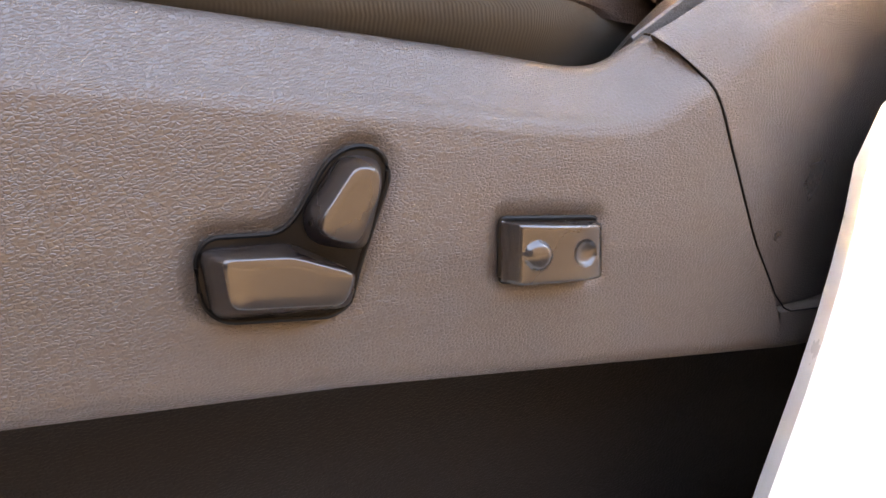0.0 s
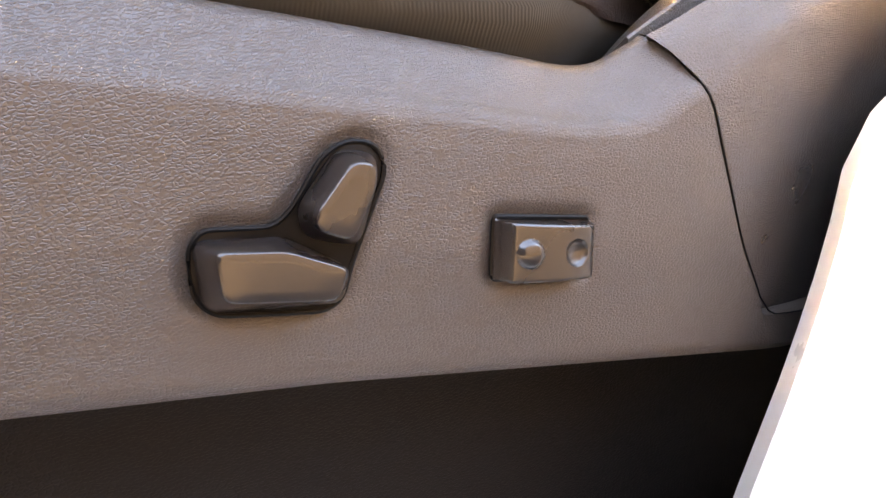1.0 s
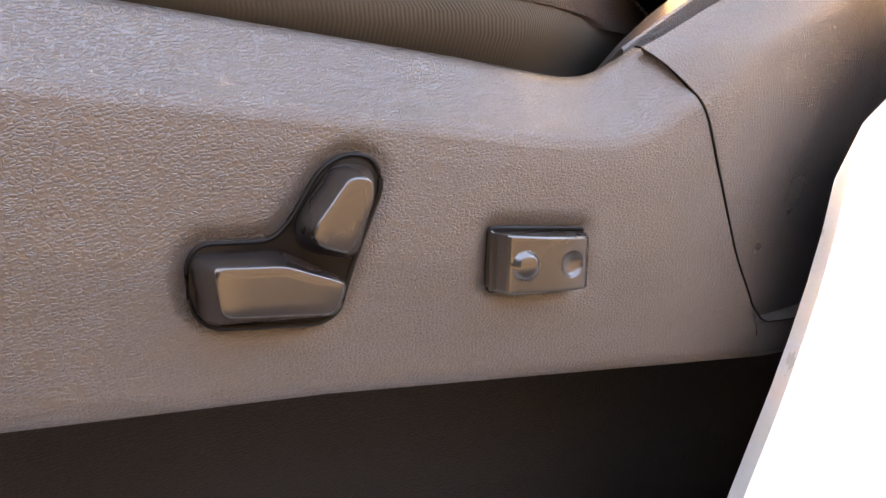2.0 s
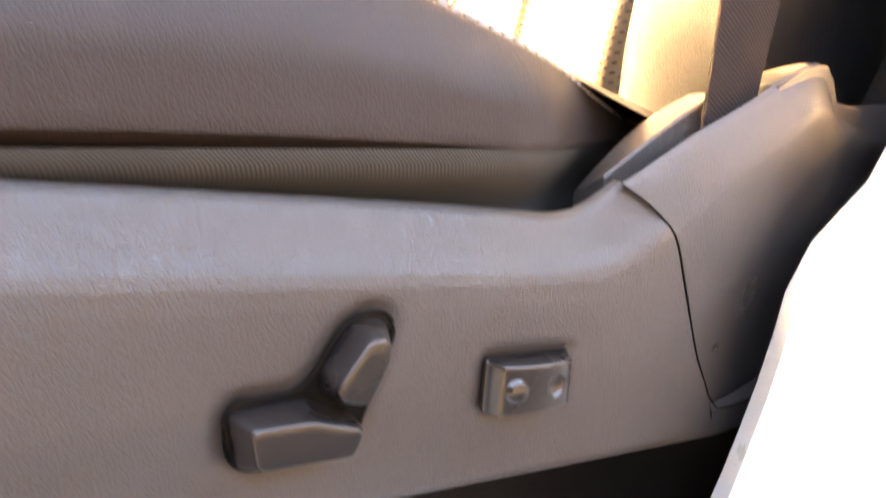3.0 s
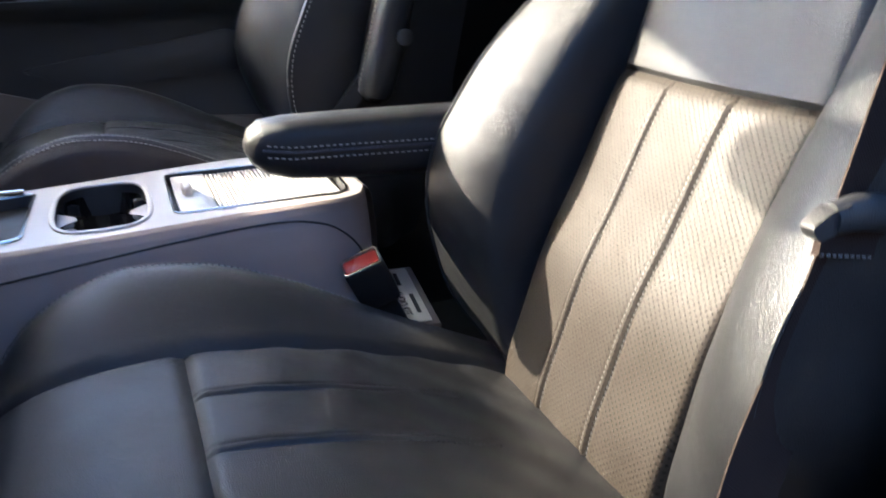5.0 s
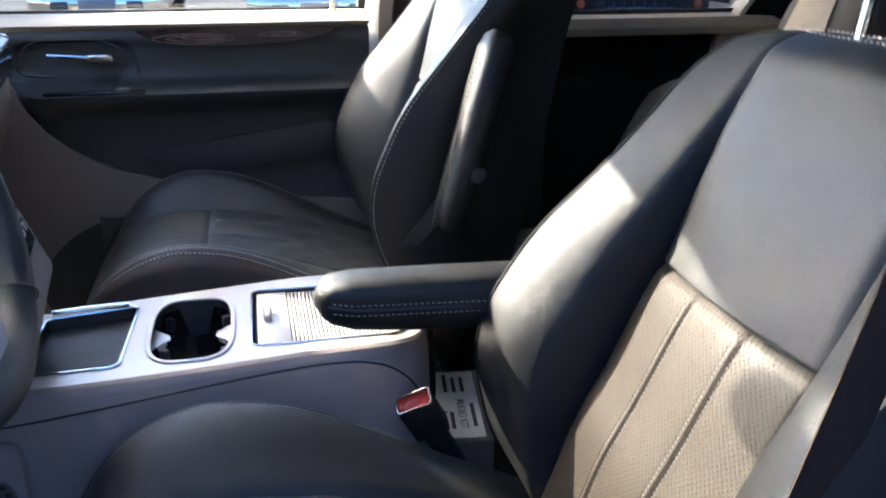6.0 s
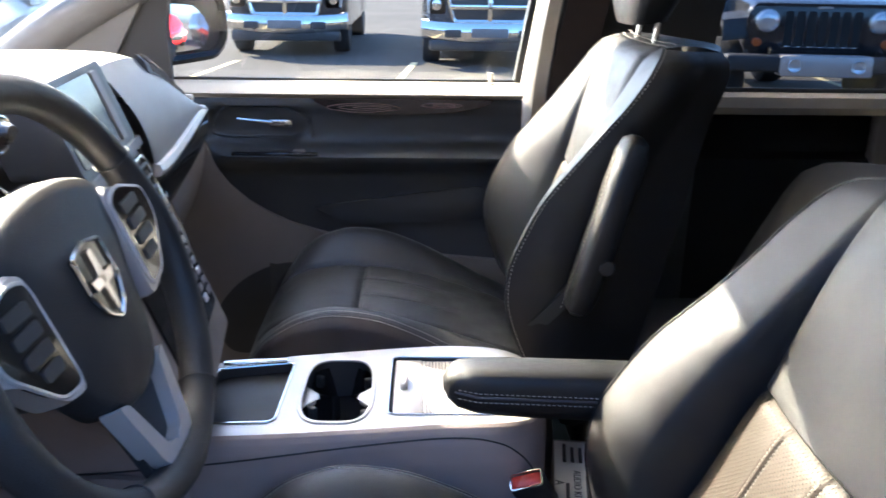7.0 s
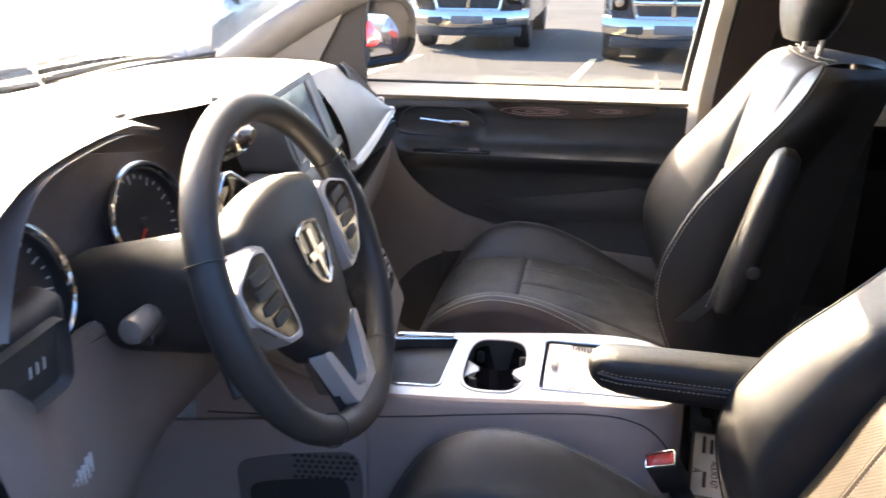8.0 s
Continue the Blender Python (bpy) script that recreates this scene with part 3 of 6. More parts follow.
def build_side_mirror():
    m = thing("side_mirror", (-0.60, 0.98, 1.2), "black door mirror outside the passenger window", "side mirror")
    turn = pose(-0.605, 1.0, 0, 0, 0, -30)
    house = rounded([(-0.105, 1.225), (-0.095, 1.375), (0.085, 1.37), (0.125, 1.335), (0.125, 1.245), (0.09, 1.21), (-0.07, 1.205)], 0.03, 5)
    part("housing", moved(prism(house, -0.10, "x", 0.0, 0.02, 3, taper=0.78), turn), BEZEL, m)
    part("bezel", moved(rim(house, 0.016, 0.012, "x", 0.0), turn), BEZEL, m)
    inner = [(a * 0.66 - 0.008, 1.285 + (b - 1.29) * 0.72) for a, b in house]
    # convex glass
    ca, cb = sum(a for a, _ in inner) / len(inner), sum(b for _, b in inner) / len(inner)
    rings = []
    for k in (1.0, 0.8, 0.6, 0.4, 0.2, 0.02):
        rings.append([(0.003 - ((a - ca) ** 2 + (b - cb) ** 2) * k * k / 2.6, ca + (a - ca) * k, cb + (b - cb) * k) for a, b in inner])
    rings = [[(-0.004, a, b) for a, b in inner]] + rings
    part("glass", moved(loft(rings), turn @ pose(0, 0, 1.285, 0, -1.8, 1) @ Matrix.Translation((0, 0, -1.285))), MIRROR, m, "convex mirror glass")
    part("arm", tube([(-0.66, 0.86, 1.20), (-0.645, 0.93, 1.24)], 0.035, 10), BLACK, m)


build_side_mirror()


def build_sliding_door():
    d = thing("sliding_door", (0.9, 0.95, 0.5), "dark rear side door with a pale sill under tinted glass", "car door")

    def skin(a, b):
        x = 0.63 + 0.62 * a
        z = 0.45 + 0.65 * b
        dip = 0.05 * step(0.98, 1.0, z) * step(1.095, 1.08, z) * step(1.13, 1.09, x)
        return (x, 0.93 + dip, z)
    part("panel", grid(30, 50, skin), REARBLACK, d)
    sill = [(0.905, 1.098), (0.90, 1.115), (0.912, 1.138), (0.955, 1.145), (0.965, 1.10)]
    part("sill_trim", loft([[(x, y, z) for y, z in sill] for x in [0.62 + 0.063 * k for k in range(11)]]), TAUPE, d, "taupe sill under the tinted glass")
    part("outer_skin", rbox(0.62, 0.985, 0.4, 1.9, 1.0, 1.13, 0.005), CARGREY, d)
    g = part("pane", sheet(1, 1, lambda a, b: (0.62 + 0.63 * a, 0.962 - 0.05 * b, 1.14 + 0.45 * b), (0, 0.004, 0)), TINT, d)
    part("glass_seal", rbox(0.62, 0.956, 1.142, 1.25, 0.962, 1.155, 0.002), BLACK, d)
    # rear quarter: slanted pale pillar and the wall behind it
    q = thing("rear_pillar_trim", (1.25, 0.95, 0.5), "pale slanted trim of the rear side pillar", "pillar trim")
    line = ((1.100, 1.12), (1.137, 1.17), (1.195, 1.25), (1.25, 1.33), (1.40, 1.6))
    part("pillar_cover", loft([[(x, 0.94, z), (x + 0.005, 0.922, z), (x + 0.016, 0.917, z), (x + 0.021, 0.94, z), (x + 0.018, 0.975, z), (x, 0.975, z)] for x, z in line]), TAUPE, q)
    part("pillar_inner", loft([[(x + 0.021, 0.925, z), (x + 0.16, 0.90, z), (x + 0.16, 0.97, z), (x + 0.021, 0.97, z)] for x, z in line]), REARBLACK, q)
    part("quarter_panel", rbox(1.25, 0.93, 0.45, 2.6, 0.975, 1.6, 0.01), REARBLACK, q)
    part("lower_panel", rbox(1.066, 0.922, 0.45, 1.26, 0.96, 1.112, 0.012, 3), DASHDK, q)


build_sliding_door()


def build_rear_side_window():
    w = thing("rear_side_window", (1.6, -0.83, 1.12), "tinted side window behind the driver doorway, added unseen to darken the cabin", "car window")
    # unseen pane, added to stop daylight reaching the rear cabin from this side
    part("pane", sheet(1, 1, lambda a, b: (0.60 + 2.0 * a, -0.83 + 0.06 * b, 1.115 + 0.50 * b), (0, 0.004, 0)), TINT, w)
    part("glass_seal", rbox(0.62, -0.838, 1.118, 2.6, -0.815, 1.132, 0.003), BLACK, w)


build_rear_side_window()


# ---- seats ----
ZT = 1.216
BACK_IN = [(0.58, 0.212), (0.64, 0.205), (0.70, 0.210), (0.76, 0.230), (0.82, 0.252), (0.88, 0.283), (0.95, 0.316), (1.00, 0.342), (1.07, 0.368), (1.13, 0.392), (1.18, 0.418), (1.205, 0.436), (ZT, 0.462)]
BACK_ED = [(0.58, 0.250), (0.66, 0.235), (0.73, 0.194), (0.785, 0.178), (0.84, 0.170), (0.898, 0.180), (0.95, 0.208), (1.006, 0.248), (1.068, 0.312), (1.129, 0.374), (1.18, 0.422), (1.205, 0.446), (ZT, 0.466)]
BACK_W = [(0.58, 0.205), (0.66, 0.228), (0.75, 0.242), (0.86, 0.247), (0.95, 0.245), (1.05, 0.235), (1.10, 0.236), (1.13, 0.242), (1.15, 0.243), (1.17, 0.240), (1.185, 0.234), (1.20, 0.220), (1.21, 0.199), (ZT, 0.165)]
CUSH_C = [(-0.325, 0.60), (-0.315, 0.655), (-0.295, 0.705), (-0.26, 0.742), (-0.20, 0.763), (-0.11, 0.768), (0.0, 0.752), (0.10, 0.722), (0.18, 0.692), (0.26, 0.655)]
CUSH_E = [(-0.325, 0.60), (-0.31, 0.665), (-0.295, 0.700), (-0.26, 0.755), (-0.22, 0.788), (-0.18, 0.806), (-0.14, 0.814), (-0.07, 0.806), (-0.014, 0.786), (0.045, 0.757), (0.108, 0.722), (0.16, 0.695), (0.24, 0.655)]
SEAM_X, SEAM_U, RIB_Z = -0.108, 0.137, 0.985


def side_low(x):
    """Lower crease of the cushion side."""
    return 0.7215 - 0.175 * x


def groove(d, w, depth):
    return -depth * math.exp(-(d / w) ** 2)


def cushion_z(x, u):
    c, e = curve1(x, CUSH_C), curve1(x, CUSH_E)
    au = abs(u)
    z = c + 0.004 * math.cos(au / SEAM_U * 1.57) * (1 if au < SEAM_U else 0)
    if au > SEAM_U:
        t = (au - SEAM_U) / (0.25 - SEAM_U)
        z = c + (e - c) * step(0, 1.0, t) + 0.012 * math.sin(math.pi * min(1, t)) * step(-0.3, -0.2, x)
    z += groove(au - SEAM_U, 0.006, 0.008)
    if au < SEAM_U:
        z += groove(x - SEAM_X, 0.005, 0.006)
        if x > SEAM_X:
            ease = step(SEAM_X, SEAM_X + 0.06, x) * 0.4 + 0.6
            z += (groove(abs(au - 0.043) - 0.0048, 0.0018, 0.0022) + 0.0022 * math.exp(-((au - 0.043) / 0.003) ** 4)) * ease * step(0.10, -0.06, x)
            z += 0.0014 * abs(math.cos((u / 0.0865) * math.pi)) ** 0.7 * ease * step(0.10, -0.06, x)
            # creases of use
            z += 0.0012 * math.sin(95 * x + 30 * u) * math.sin(60 * u) * step(-0.1, 0.0, x)
    return z


def back_x(z, u, w):
    """Front face of the backrest, as x at height z and side distance u."""
    i, e = curve1(z, BACK_IN), curve1(z, BACK_ED)
    au = abs(u)
    x = i - 0.008 * math.cos(min(1, au / SEAM_U) * 1.57)
    lim = min(SEAM_U, w * 0.9)
    if au > lim:
        t = (au - lim) / max(1e-4, w - lim)
        x = i + (e - i) * math.sin(t * 1.57) ** (0.30 if u > 0 else 0.85)
    x -= groove(au - SEAM_U, 0.006, 0.010)
    if au < SEAM_U:
        x -= groove(z - RIB_Z, 0.004, 0.007)
        if z < RIB_Z:
            # narrow stitched welts
            x -= 0.0022 * math.exp(-((au - 0.043) / 0.0032) ** 4) + groove(abs(au - 0.043) - 0.0052, 0.0018, 0.0012)
    return x


def build_seat(name, yc, side, dx, dz, lean, lift, label):
    """side +1: the aisle lies towards +y. lean: degrees by which the back stands more upright."""
    s = thing(name, (dx, yc, 0.42), label, "car seat", "front seats")
    hip = Vector((0.22, 0, 0.66))
    turn = Matrix.Translation(hip) @ Matrix.Rotation(radians(-lean), 4, "Y") @ Matrix.Translation(-hip)

    def P(x, u, z):
        return Vector((x + dx, yc + side * u, z + dz))

    def B(x, u, z):
        v = turn @ Vector((x, u, z))
        return Vector((v.x + dx, yc + side * v.y, v.z + dz))

    def patch(nu, nv, x0, x1, u0, u1):
        return grid(nu, nv, lambda a, b: P(x0 + (x1 - x0) * a, u0 + (u1 - u0) * b, cushion_z(x0 + (x1 - x0) * a, u0 + (u1 - u0) * b)))
    # cushion
    part("cushion_insert", patch(60, 150, SEAM_X, 0.26, -SEAM_U, SEAM_U), LEATHER, s)
    part("cushion_front", patch(40, 40, -0.325, SEAM_X, -SEAM_U, SEAM_U), LEATHER, s)
    for sg in (1, -1):
        part("cushion_bolster", patch(80, 20, -0.325, 0.24, sg * SEAM_U, sg * 0.25), LEATHER, s)

        def flank(a, b, sg=sg):
            x = -0.325 + 0.565 * a
            top = curve1(x, CUSH_E)
            low = side_low(x) if sg < 0 else 0.66
            low = min(low, top - 0.012)
            z = top + (low - top) * b
            tuck = 0.007 * step(0.90, 1.0, b)
            nose = 0.03 * step(-0.22, -0.325, x)
            tail = 0.06 * step(0.06, 0.22, x)
            return P(x, sg * (0.25 + (0.016 * step(0, 0.10, b) + 0.020 * step(-0.25, 0.62, b) - 0.020 * step(-0.25, 0.62, 0) - tuck) * step(0.11, 0.03, x) - nose - tail), z - 0.003 * math.sin(9 * x) * b)
        part("cushion_side", grid(70, 24, flank), SIDE, s)
        if sg < 0:
            def skirt(a, b):
                x = -0.325 + 0.53 * a
                z0 = min(side_low(x) + 0.003, curve1(x, CUSH_E) - 0.01)
                z1 = 0.655 - 0.254 * x
                nose = 0.03 * step(-0.22, -0.325, x) + 0.06 * step(0.06, 0.22, x)
                return P(x, -(0.281 - 0.032 * step(0.03, 0.11, x) - nose - 0.022 * step(0, 0.5, b)), z0 + (z1 - z0) * b)
            part("cushion_skirt", grid(50, 12, skirt), SKIRT, s, "woven grey-brown skirt under the cushion")
        # piping ridge with a stitch row on each side of it
        line = [(-0.30 + 0.0135 * k) for k in range(34)]
        edge = [P(x, sg * (0.252 - 0.03 * step(-0.22, -0.325, x) - 0.06 * step(0.06, 0.22, x)), curve1(x, CUSH_E) + 0.0005) for x in line]
        part("piping", tube([p + Vector((0, -side * sg * 0.0065, 0.0006)) for p in edge], 0.0015, 6, squash=0.8), PIPING, s)
        tip = lambda x: 0.03 * step(-0.22, -0.325, x) + 0.06 * step(0.06, 0.22, x)
        upper = [P(x, sg * (0.2395 - tip(x)), cushion_z(x, 0.2395) + 0.0006) for x in line]
        outer = []
        for x in line:
            h = max(0.02, curve1(x, CUSH_E) - (side_low(x) if sg < 0 else 0.66))
            v = flank((x + 0.325) / 0.565, min(0.5, 0.0018 / h))
            outer.append(v + Vector((0, side * sg * 0.0012, 0.0004)))
        for row in (upper, outer):
            part("stitching", stitches(row, 0.0048, 0.0016, 0.0009), THREAD, s, "pale grey thread")
    part("cushion_base", moved(rbox(-0.30, -0.215, 0.50, 0.24, 0.215, 0.645, 0.02), Matrix.Translation((dx, yc, dz))), BLACK, s)
    part("seat_riser", moved(rbox(-0.25, -0.20, 0.40, 0.20, 0.20, 0.52, 0.02), Matrix.Translation((dx, yc, 0))), BLACK, s)
    for u in (0.043, -0.043):
        for o in (-0.0048, 0.0048):
            row = [P(x, u + o, cushion_z(x, u + o) + 0.0006) for x in [SEAM_X + 0.005 + 0.01 * k for k in range(24)]]
            part("stitching", stitches(row, 0.003, 0.0018, 0.0006), PIPING, s)

    # backrest: front skins; the outboard wing is a little wider
    def wide(z, u):
        return curve1(z, BACK_W) + (0.026 * step(0.72, 0.85, z) * step(1.2, 1.0, z) if u < 0 else 0.0)

    def bpatch(z0, z1, u0, u1, nu, nv):
        def f(a, b):
            z = z0 + (z1 - z0) * a
            uu = u0 + (u1 - u0) * b
            w = wide(z, uu)
            lim = min(SEAM_U, w * 0.9)
            u = math.copysign(uu * lim if abs(uu) <= 1 else lim + (abs(uu) - 1) * (w - lim), uu)
            return B(back_x(z, u, w), u, z)
        return grid(nu, nv, f)
    part("back_insert", uv_by(bpatch(0.58, RIB_Z, -1, 1, 60, 170), lambda c: (c.y * 0.7071 + c.z * 0.78, c.z * 0.78 - c.y * 0.7071)), INSERT, s, "perforated leather with stitched ribs")
    part("back_upper", bpatch(RIB_Z, ZT, -1, 1, 40, 40), LEATHER, s)
    for sg in (1, -1):
        part("back_bolster", bpatch(0.58, ZT, sg, 2 * sg, 90, 24), LEATHER, s)
    # sides, top and rear shell
    zs = [0.58 + (ZT - 0.58) * k / 60 for k in range(61)]
    for sg in (1, -1):
        def bside(a, b, sg=sg):
            z = 0.58 + (ZT - 0.58) * a
            w = wide(z, sg)
            x0, rear = curve1(z, BACK_ED), 0.335 + 0.36 * (z - 0.62) + 0.02
            x = x0 + (rear - x0) * b
            return B(x, sg * (w + (0.016 if sg > 0 else 0.003) * math.sin(math.pi * min(1, b * 1.6)) * (1 - b * 0.4) - 0.03 * b * b), z - 0.02 * b * step(1.1, ZT, z))
        part("back_side", grid(60, 16, bside), BACKSIDE, s)
        row = [B(curve1(z, BACK_ED) + (0.0035 if sg > 0 else 0.0004), sg * (wide(z, sg) + (0.0035 if sg > 0 else 0.0008)), z) for z in zs[4:]]
        part("stitching", stitches(row, 0.0046, 0.0024, 0.0008), THREAD, s, "pale grey thread")
        row = [B(curve1(z, BACK_ED) - 0.001, sg * (wide(z, sg) + 0.001), z) for z in zs[3:]]
        part("piping", tube(row, 0.0014, 6), LEATHER, s)

    def rearf(a, b):
        z = 0.58 + (ZT - 0.58) * a
        w = curve1(z, BACK_W) - 0.03
        u = -w + 2 * w * b
        return B(0.355 + 0.36 * (z - 0.62) + 0.03 * math.sin(math.pi * b) - 0.0, u, z - 0.02 * step(1.1, ZT, z))
    part("back_shell", grid(30, 16, rearf), BACKSIDE, s)
    w1 = curve1(ZT, BACK_W)

    def topf(a, b):
        u = -w1 + 2 * w1 * b
        x0 = back_x(ZT, u, w1)
        x1 = 0.355 + 0.36 * (ZT - 0.62) + 0.03 * math.sin(math.pi * b)
        return B(x0 + (x1 - x0) * a, u * (1 - 0.22 * a), ZT + 0.007 * math.sin(math.pi * a) - 0.02 * a)
    part("back_top", grid(14, 24, topf), LEATHER, s)
    for off, up in ((0.006, 0.0026), (0.020, 0.0050)):
        row = [B(back_x(ZT, -w1 + 2 * w1 * k / 30, w1) + off, -w1 + 2 * w1 * k / 30, ZT + up) for k in range(31)]
        part("stitching", stitches(row, 0.0052, 0.0026, 0.0010), THREAD, s, "pale grey thread")
    for u in (0.043, -0.043):
        for o in (-0.0052, 0.0052):
            row = [B(back_x(z, u + o, 0.24) - 0.0004, u + o, z) for z in [0.66 + 0.01 * k for k in range(33)]]
            part("stitching", stitches(row, 0.003, 0.0018, 0.0006), DASH, s)
    # head restraint
    rings = []
    for k in range(13):
        t = k / 12
        z = 1.275 + lift + 0.20 * t
        sc = math.sin(math.pi * (0.12 + 0.80 * t)) ** 0.45
        rings.append([B(0.47 + 0.05 * t + a * 0.62 * sc, b * sc, z) for a, b in oval(0.0, 0.0, 0.085, 0.125, 28, 3.2)])
    part("headrest", loft(rings), LEATHER, s)
    for u in (0.06, -0.06):
        part("headrest_post", tube([B(0.475, u, 1.20), B(0.495, u, 1.31 + lift)], 0.006, 8), CHROME, s)
    return s, P, B


driver_seat, DP, DB = build_seat("driver_seat", -0.41, 1, 0.0, 0.0, 0.0, 0.045, "black leather driver seat with pale stitching, perforated back")
passenger_seat, PP, PB = build_seat("passenger_seat", 0.442, -1, -0.05, 0.062, 7.0, -0.025, "black leather passenger seat with pale stitching, armrest folded up")


# ---- the driver seat's side shield and switches ----
SEAM = [(0.50, 0.150), (0.584, 0.128), (0.616, 0.114), (0.652, 0.103), (0.677, 0.095), (0.691, 0.084), (0.701, 0.074), (0.72, 0.066)]


def shield_low(x):
    return 0.597 - 0.2 * x - 0.035 * max(0.0, x + 0.06)


TOP = [(-0.45, 0.820), (-0.132, 0.739), (0.0, 0.7045), (0.028, 0.6965), (0.044, 0.6922), (0.056, 0.6915), (0.067, 0.6945), (0.081, 0.6995), (0.10, 0.7065), (0.116, 0.7118), (0.151, 0.7200), (0.19, 0.7300), (0.204, 0.7298), (0.2095, 0.723), (0.214, 0.712), (0.23, 0.706), (0.34, 0.69)]
CREASE = [(-0.45, 0.7958), (0.0, 0.6815), (0.029, 0.674), (0.052, 0.670), (0.07, 0.670), (0.090, 0.677), (0.109, 0.684), (0.135, 0.695), (0.164, 0.703), (0.190, 0.711), (0.205, 0.706), (0.215, 0.694), (0.34, 0.67)]


def shield_section(x):
    e, b, t = curve1(x, CREASE), shield_low(x), curve1(x, TOP)
    return [(-0.699, b - 0.0022), (-0.7045, b - 0.0016), (-0.7066, b + 0.0012), (-0.7072, b + 0.005),
            (-0.7090, b + 0.03), (-0.7102, (b + e) / 2), (-0.7105, e - 0.010), (-0.7101, e - 0.003), (-0.7085, e + 0.0016), (-0.7052, e + 0.25 * (t - e)),
            (-0.7008, e + 0.60 * (t - e)), (-0.6972, e + 0.90 * (t - e)), (-0.6952, t - 0.0007), (-0.6925, t), (-0.6898, t - 0.003), (-0.687, t - 0.010), (-0.683, t - 0.022), (-0.676, t - 0.05)]


def shield_point(a, b, x_of):
    n = 17
    k = b * n
    i = min(n - 1, int(k))
    t = k - i
    x = x_of(a, 0.66)
    for _ in range(2):
        sec = shield_section(x)
        z = sec[i][1] + (sec[i + 1][1] - sec[i][1]) * t
        x = x_of(a, z)
    sec = shield_section(x)
    return (x, sec[i][0] + (sec[i + 1][0] - sec[i][0]) * t, sec[i][1] + (sec[i + 1][1] - sec[i][1]) * t)


def build_shield():
    # outlines of the two switch openings
    plate = [(-0.0965, 0.661), (-0.092, 0.6655), (-0.072, 0.662), (-0.066, 0.666), (-0.0545, 0.680), (-0.046, 0.683), (-0.0375, 0.680), (-0.0355, 0.672), (-0.044, 0.657), (-0.0505, 0.645), (-0.0545, 0.6355), (-0.061, 0.6335), (-0.0925, 0.6405), (-0.0975, 0.647)]
    plate = rounded(plate, 0.005, 3)
    hole = rounded([(0.0010, 0.6498), (0.0393, 0.6415), (0.0370, 0.6207), (-0.0018, 0.6284)], 0.002, 3)

    def gap(poly, a, b):
        """Distance from the outline, 0 inside it."""
        best, inside = 1.0, False
        for (a0, b0), (a1, b1) in zip(poly[-1:] + poly[:-1], poly):
            da, db = a1 - a0, b1 - b0
            t = max(0.0, min(1.0, ((a - a0) * da + (b - b0) * db) / max(1e-12, da * da + db * db)))
            best = min(best, math.hypot(a - a0 - da * t, b - b0 - db * t))
            if (b0 > b) != (b1 > b) and a < a0 + da * (b - b0) / db:
                inside = not inside
        return 0.0 if inside else best
    rows = [k / 17 for k in range(3)] + [(3 + 4 * k / 80) / 17 for k in range(81)] + [(7 + k / 3) / 17 for k in range(1, 31)]

    def skin(a, b):
        def x_of(q, z):
            end = curve1(z, SEAM) - 0.0008
            return -0.40 + 0.22 * q / 0.12 if q < 0.12 else -0.18 + (end + 0.18) * (q - 0.12) / 0.88
        x, y, z = shield_point(a, rows[round(b * (len(rows) - 1))], x_of)
        if -0.125 < x < 0.07 and 0.605 < z < 0.70:
            d = gap(plate, x, z) if x < -0.017 else gap(hole, x, z)
            y += 0.0024 * math.exp(-(d / 0.0034) ** 2)
        return (x, y, z)
    sh = part("side_shield", grid(240, len(rows) - 1, skin), SHIELD, driver_seat, "grained dark plastic side shield")
    seam = [Vector(shield_point(1.0, (3 + 0.25 * k) / 17, lambda q, z: curve1(z, SEAM))) for k in range(43)]
    seam = [Vector((x, -0.7078 + 0.04 * step(0.13, 0.29, x), shield_low(x) + 0.0155)) for x in (0.20, 0.18, 0.16, 0.145, 0.136)] + [Vector((0.1312, -0.7085, 0.5815))] + [p for p in seam if p.z > 0.585]
    part("panel_gap", tube(seam, 0.0004, 6), BEZEL, sh)
    # switch group: bezel plate, two knobs
    sw = part("switch_bezel", prism(plate, -0.0026, "y", -0.7075, 0.0010), BEZEL, driver_seat, "gloss black switch surround")
    part("bezel_rim", rim([(a, b) for a, b in plate], 0.0006, 0.0008, "y", -0.7102), BEZEL, sw)
    def knob(name, base, front, label):
        def ring(o, y, k=1.0):
            ca, cb = sum(p[0] for p in o) / len(o), sum(p[1] for p in o) / len(o)
            return [(ca + (a - ca) * k, y, cb + (b - cb) * k) for a, b in o]
        b, f = rounded(base, 0.0045, 4), rounded(front, 0.003, 4)
        mid = [((p[0] * 0.30 + q[0] * 0.70), (p[1] * 0.30 + q[1] * 0.70)) for p, q in zip(b, f)]
        bm = loft([ring(b, -0.7105), ring(b, -0.7128), ring(mid, -0.7200, 1.02), ring(f, -0.7224, 1.01), ring(f, -0.7236, 0.99), ring(f, -0.7242, 0.955), ring(f, -0.7244, 0.90), ring(f, -0.7244, 0.5)])
        part(name, bm, SATIN, sw, label, auto=60)
    knob("slide_knob", [(-0.0955, 0.6635), (-0.070, 0.6590), (-0.0520, 0.6460), (-0.0550, 0.6355), (-0.0955, 0.6430)],
         [(-0.0925, 0.6625), (-0.073, 0.6585), (-0.0555, 0.6490), (-0.0600, 0.6405), (-0.0922, 0.6478)], "satin black slide knob")
